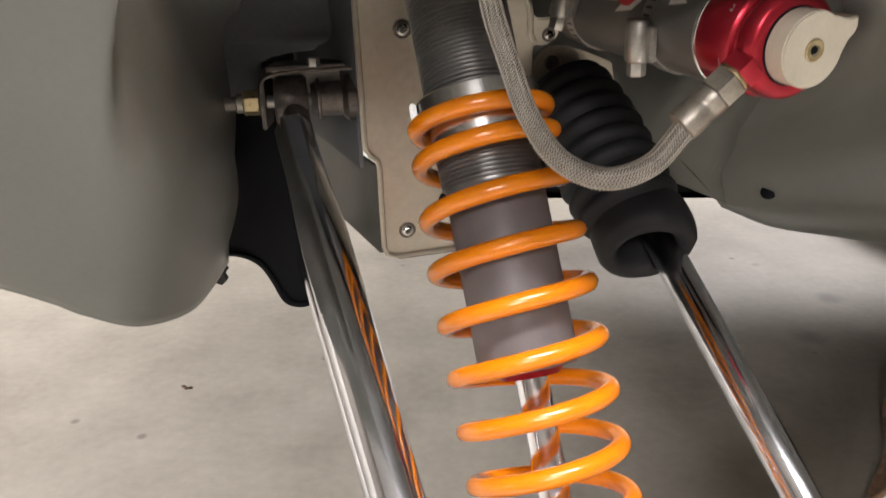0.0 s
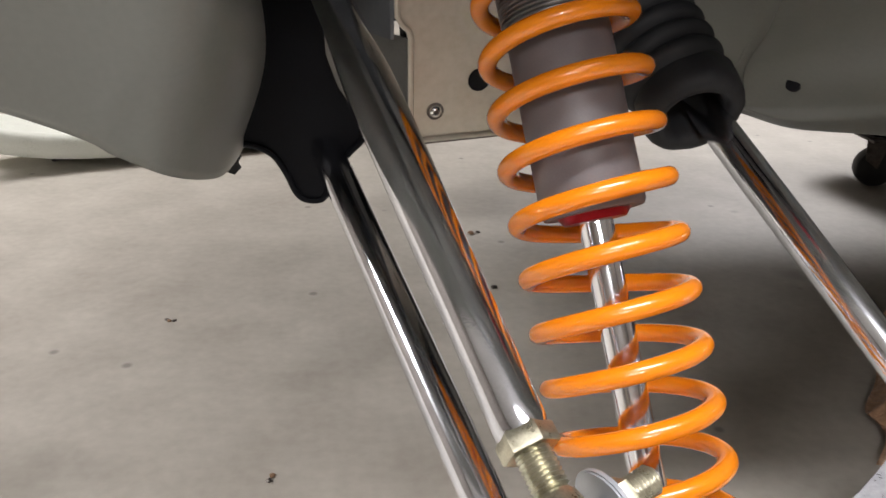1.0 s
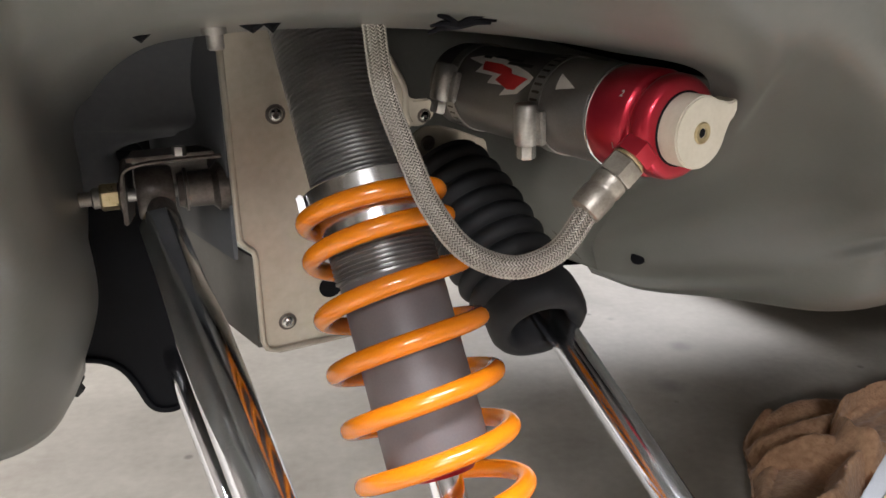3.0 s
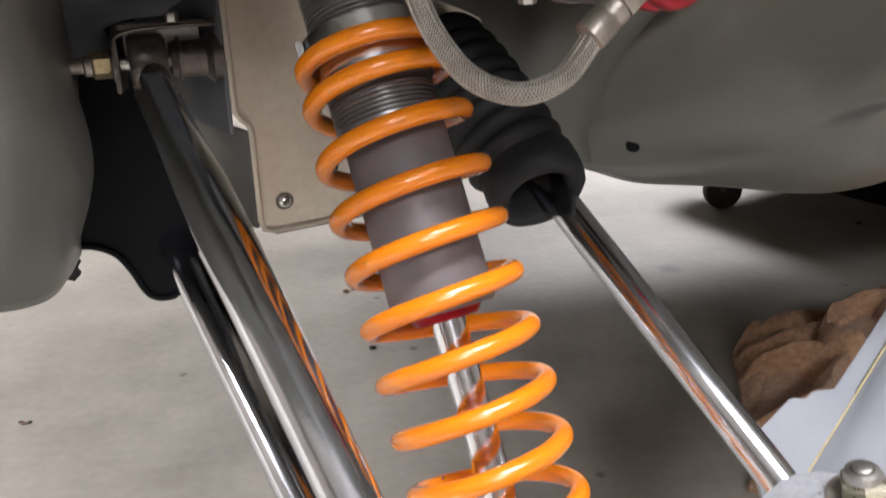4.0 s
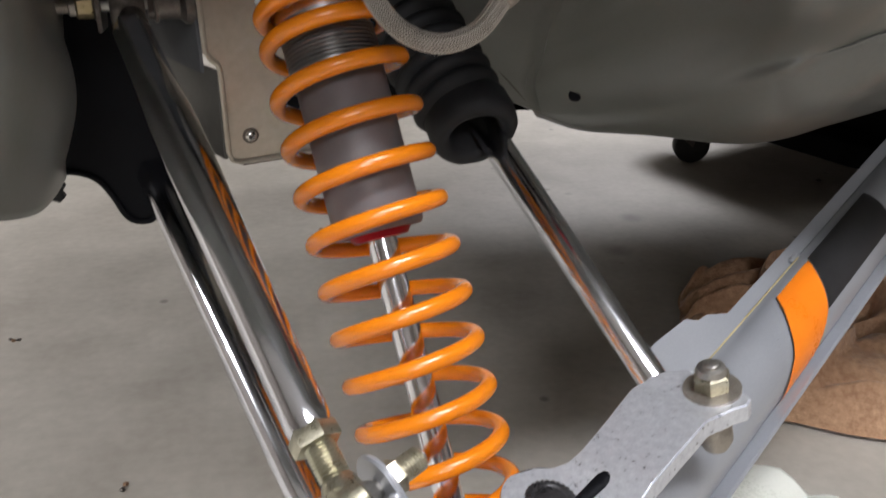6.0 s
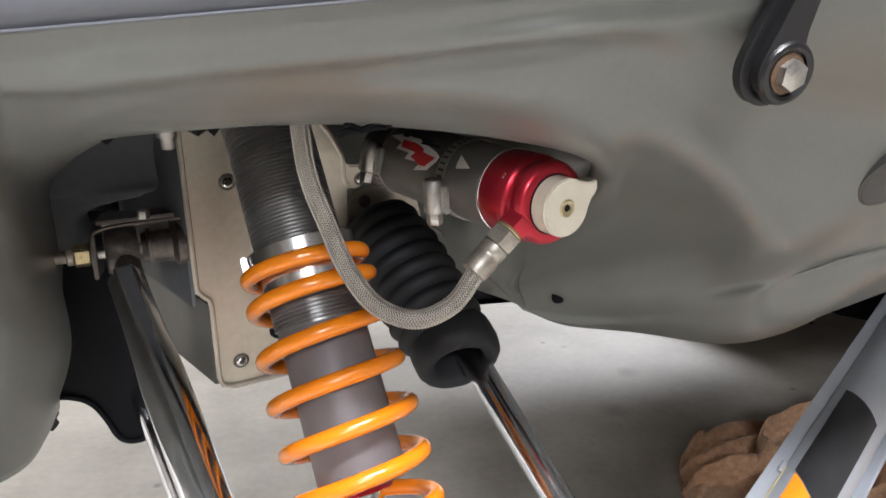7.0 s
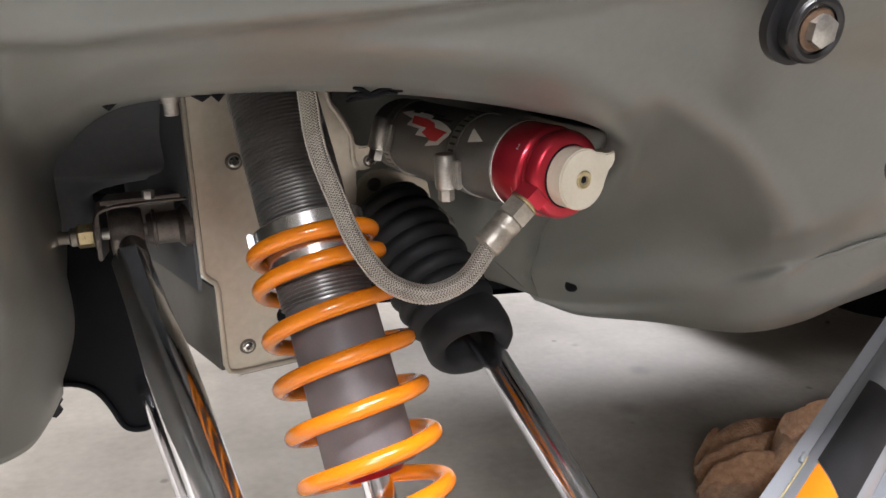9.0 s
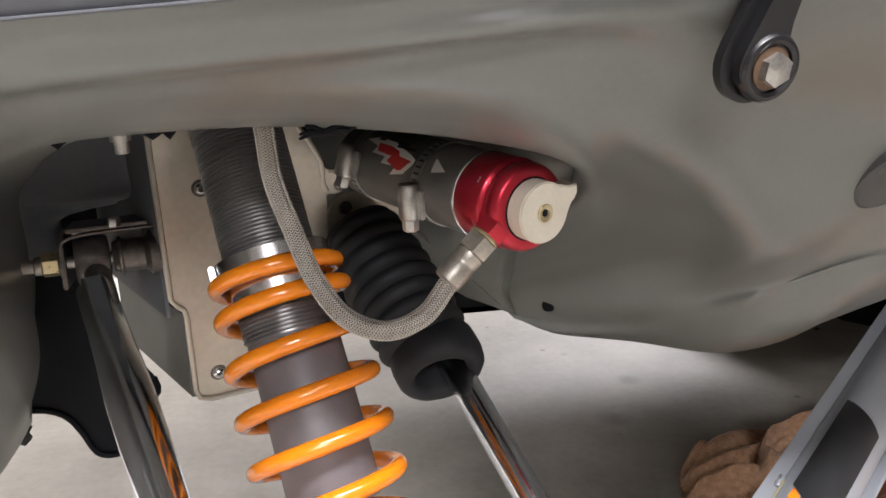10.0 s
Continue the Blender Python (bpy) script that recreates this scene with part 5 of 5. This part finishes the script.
part("deck", slab([(0.905, 1.70), (0.957, 1.512), (1.071, 1.175), (1.25, 0.95), (1.95, 0.95), (1.95, 2.1), (1.40, 1.866), (1.05, 1.707), (1.0, 1.76)], (0, 0, 0.103), (1, 0, 0), (0, 1, 0), (0, 0, 1), 0.045, bevel=0.004), DECK_BLACK, dolly)
# added block that hides the lit floor between deck and machine
part("gap_blocker", slab([(1.10, 1.58), (1.16, 1.2), (1.93, 1.1), (1.93, 1.95), (1.45, 1.74)], (0, 0, 0.148), (1, 0, 0), (0, 1, 0), (0, 0, 1), 0.077, bevel=0.01), DECK_BLACK, dolly, "added black block closing the light gap above the dolly deck")
castor = part("castor_fork", slab([(-0.020, 0.0), (0.006, -0.018), (0.022, 0.05), (-0.026, 0.05)], (0.948, 1.534, 0.058), (0.97, -0.25, 0), (0, 0, 1), (0.25, 0.97, 0), 0.003, bevel=0.001), DARK_STEEL, dolly)
part("castor_plate", box((0.925, 1.52, 0.099), (0.995, 1.60, 0.104), bevel=0.001), DARK_STEEL, castor)
part("castor_wheel", lathe((0.955, 1.537, 0.041), (0.25, 0.97, 0), [(0, 0.026), (0.002, 0.038), (0.006, 0.041), (0.028, 0.041), (0.032, 0.038), (0.034, 0.026)], 32), CASTOR_BLACK, castor, "black castor wheel")

# ---- tunnel and track behind the engine bay ----
tunnel = thing("tunnel", (1.6, 0.95, 0.3), "dark alloy snowmobile tunnel over the rubber track", "tunnel")
part("tunnel_shell", slab([(0.0, 0.0), (0.0, 0.36), (0.06, 0.40), (0.54, 0.40), (0.6, 0.36), (0.6, 0.0)], (0.92, 0.65, 0.40), (0, 1, 0), (0, 0, 1), (1, 0, 0), 1.7, bevel=0.004), DARK_STEEL, tunnel)
# the far board is unseen and widened to y 1.75 for its floor shadow
for y, wide in ((0.50, 0.15), (1.25, 0.50)):
    part("running_board", slab([(0.75, 0.0), (2.5, 0.0), (2.5, wide), (0.75, wide)], (0, y, 0.40), (1, 0, 0), (0, 1, 0), (0, 0, 1), 0.02, bevel=0.003), DARK_STEEL, tunnel)
track = thing("track", (1.7, 0.95, 0.21), "black lugged rubber snowmobile track on the dolly", "track")
tr = bmesh.new()
loop = arc(1.32, 0.33, 0.11, 90, 270, 14) + arc(2.45, 0.33, 0.11, -90, 90, 14)
slab(loop, (0, 0.76, 0.0), (1, 0, 0), (0, 0, 1), (0, 1, 0), 0.38, tr)
part("belt", tr, RUBBER, track)
for k in range(18):
    x = 1.32 + k * 0.065
    part("lug", box((x, 0.76, 0.195), (x + 0.012, 1.14, 0.222), bevel=0.002), RUBBER, track)

# ---- crumpled towel ----
towel = thing("towel", (0.75, 0.85, 0.0), "crumpled brown terry towel on the concrete", "towel")
tb = bmesh.new()
N = 210
grid = []
corner = [Vector((0.43, 0.62, 0)), Vector((0.60, 0.92, 0)), Vector((1.05, 0.42, 0)), Vector((1.15, 1.0, 0))]
for i in range(N + 1):
    row = []
    for j in range(N + 1):
        f, g = i / N, j / N
        a, b = f * 2 - 1, g * 2 - 1
        p = Vector((a * 2.3, b * 1.7, 3.7))
        warp = p + 0.45 * Vector((noise.noise(p * 1.1), noise.noise(p * 1.1 + Vector((9, 2, 1))), 0))
        ridge = 1 - min(1.0, noise.noise(Vector((warp.x * 0.4 + warp.y * 0.25, warp.y * 0.95 - warp.x * 0.25, 1.0))) ** 2 * 16.0)
        crease = 1 - min(1.0, noise.noise(warp * 1.5 + Vector((5, 1, 0))) ** 2 * 22.0)
        fold = 0.50 * ridge ** 1.5 + 0.30 * crease ** 1.5 + 0.10 * noise.noise(warp * 3.4) + 0.03 * noise.noise(warp * 9.0)
        edge = max(0.0, 1 - max(abs(a), abs(b)) ** 9)
        wob = Vector((noise.noise(Vector((a * 2, b * 2, 9))), noise.noise(Vector((a * 2, b * 2, 19))), 0)) * 0.035
        flat = corner[0].lerp(corner[2], f).lerp(corner[1].lerp(corner[3], f), g) + wob
        h = max(0.006, edge * (0.030 + 0.088 * max(0.0, fold)))
        row.append(tb.verts.new((flat.x, flat.y, h)))
    grid.append(row)
for i in range(N):
    for j in range(N):
        tb.faces.new((grid[i][j], grid[i + 1][j], grid[i + 1][j + 1], grid[i][j + 1]))
part("cloth", tb, TOWEL, towel)

# ---- crumbs and stains on the concrete ----
CRUMBS = ((0.076, 1.262, 0.006), (0.09, 1.046, 0.005), (-0.178, 0.617, 0.003), (-0.356, 0.945, 0.003), (0.088, 1.268, 0.004), (-0.35, 0.946, 0.003), (-0.176, 0.625, 0.003), (-0.36, 0.949, 0.003), (1.182, 1.379, 0.006))
for k, (x, y, r) in enumerate(CRUMBS):
    rnd = random.Random(k)
    crumb = bmesh.new()
    bmesh.ops.create_icosphere(crumb, subdivisions=2, radius=r)
    for v in crumb.verts:
        v.co *= 1 + 0.5 * noise.noise(v.co * 1.3 / r + Vector((k, 0, 0)))
        v.co.z *= 0.45
    bmesh.ops.translate(crumb, verts=crumb.verts[:], vec=(x, y, r * 0.35))
    tagged(part("dirt_crumb", crumb, RUSTY if k % 3 == 0 else DARK_STEEL), "small dark crumb of dirt on the concrete", "dirt", "crumbs on the floor")
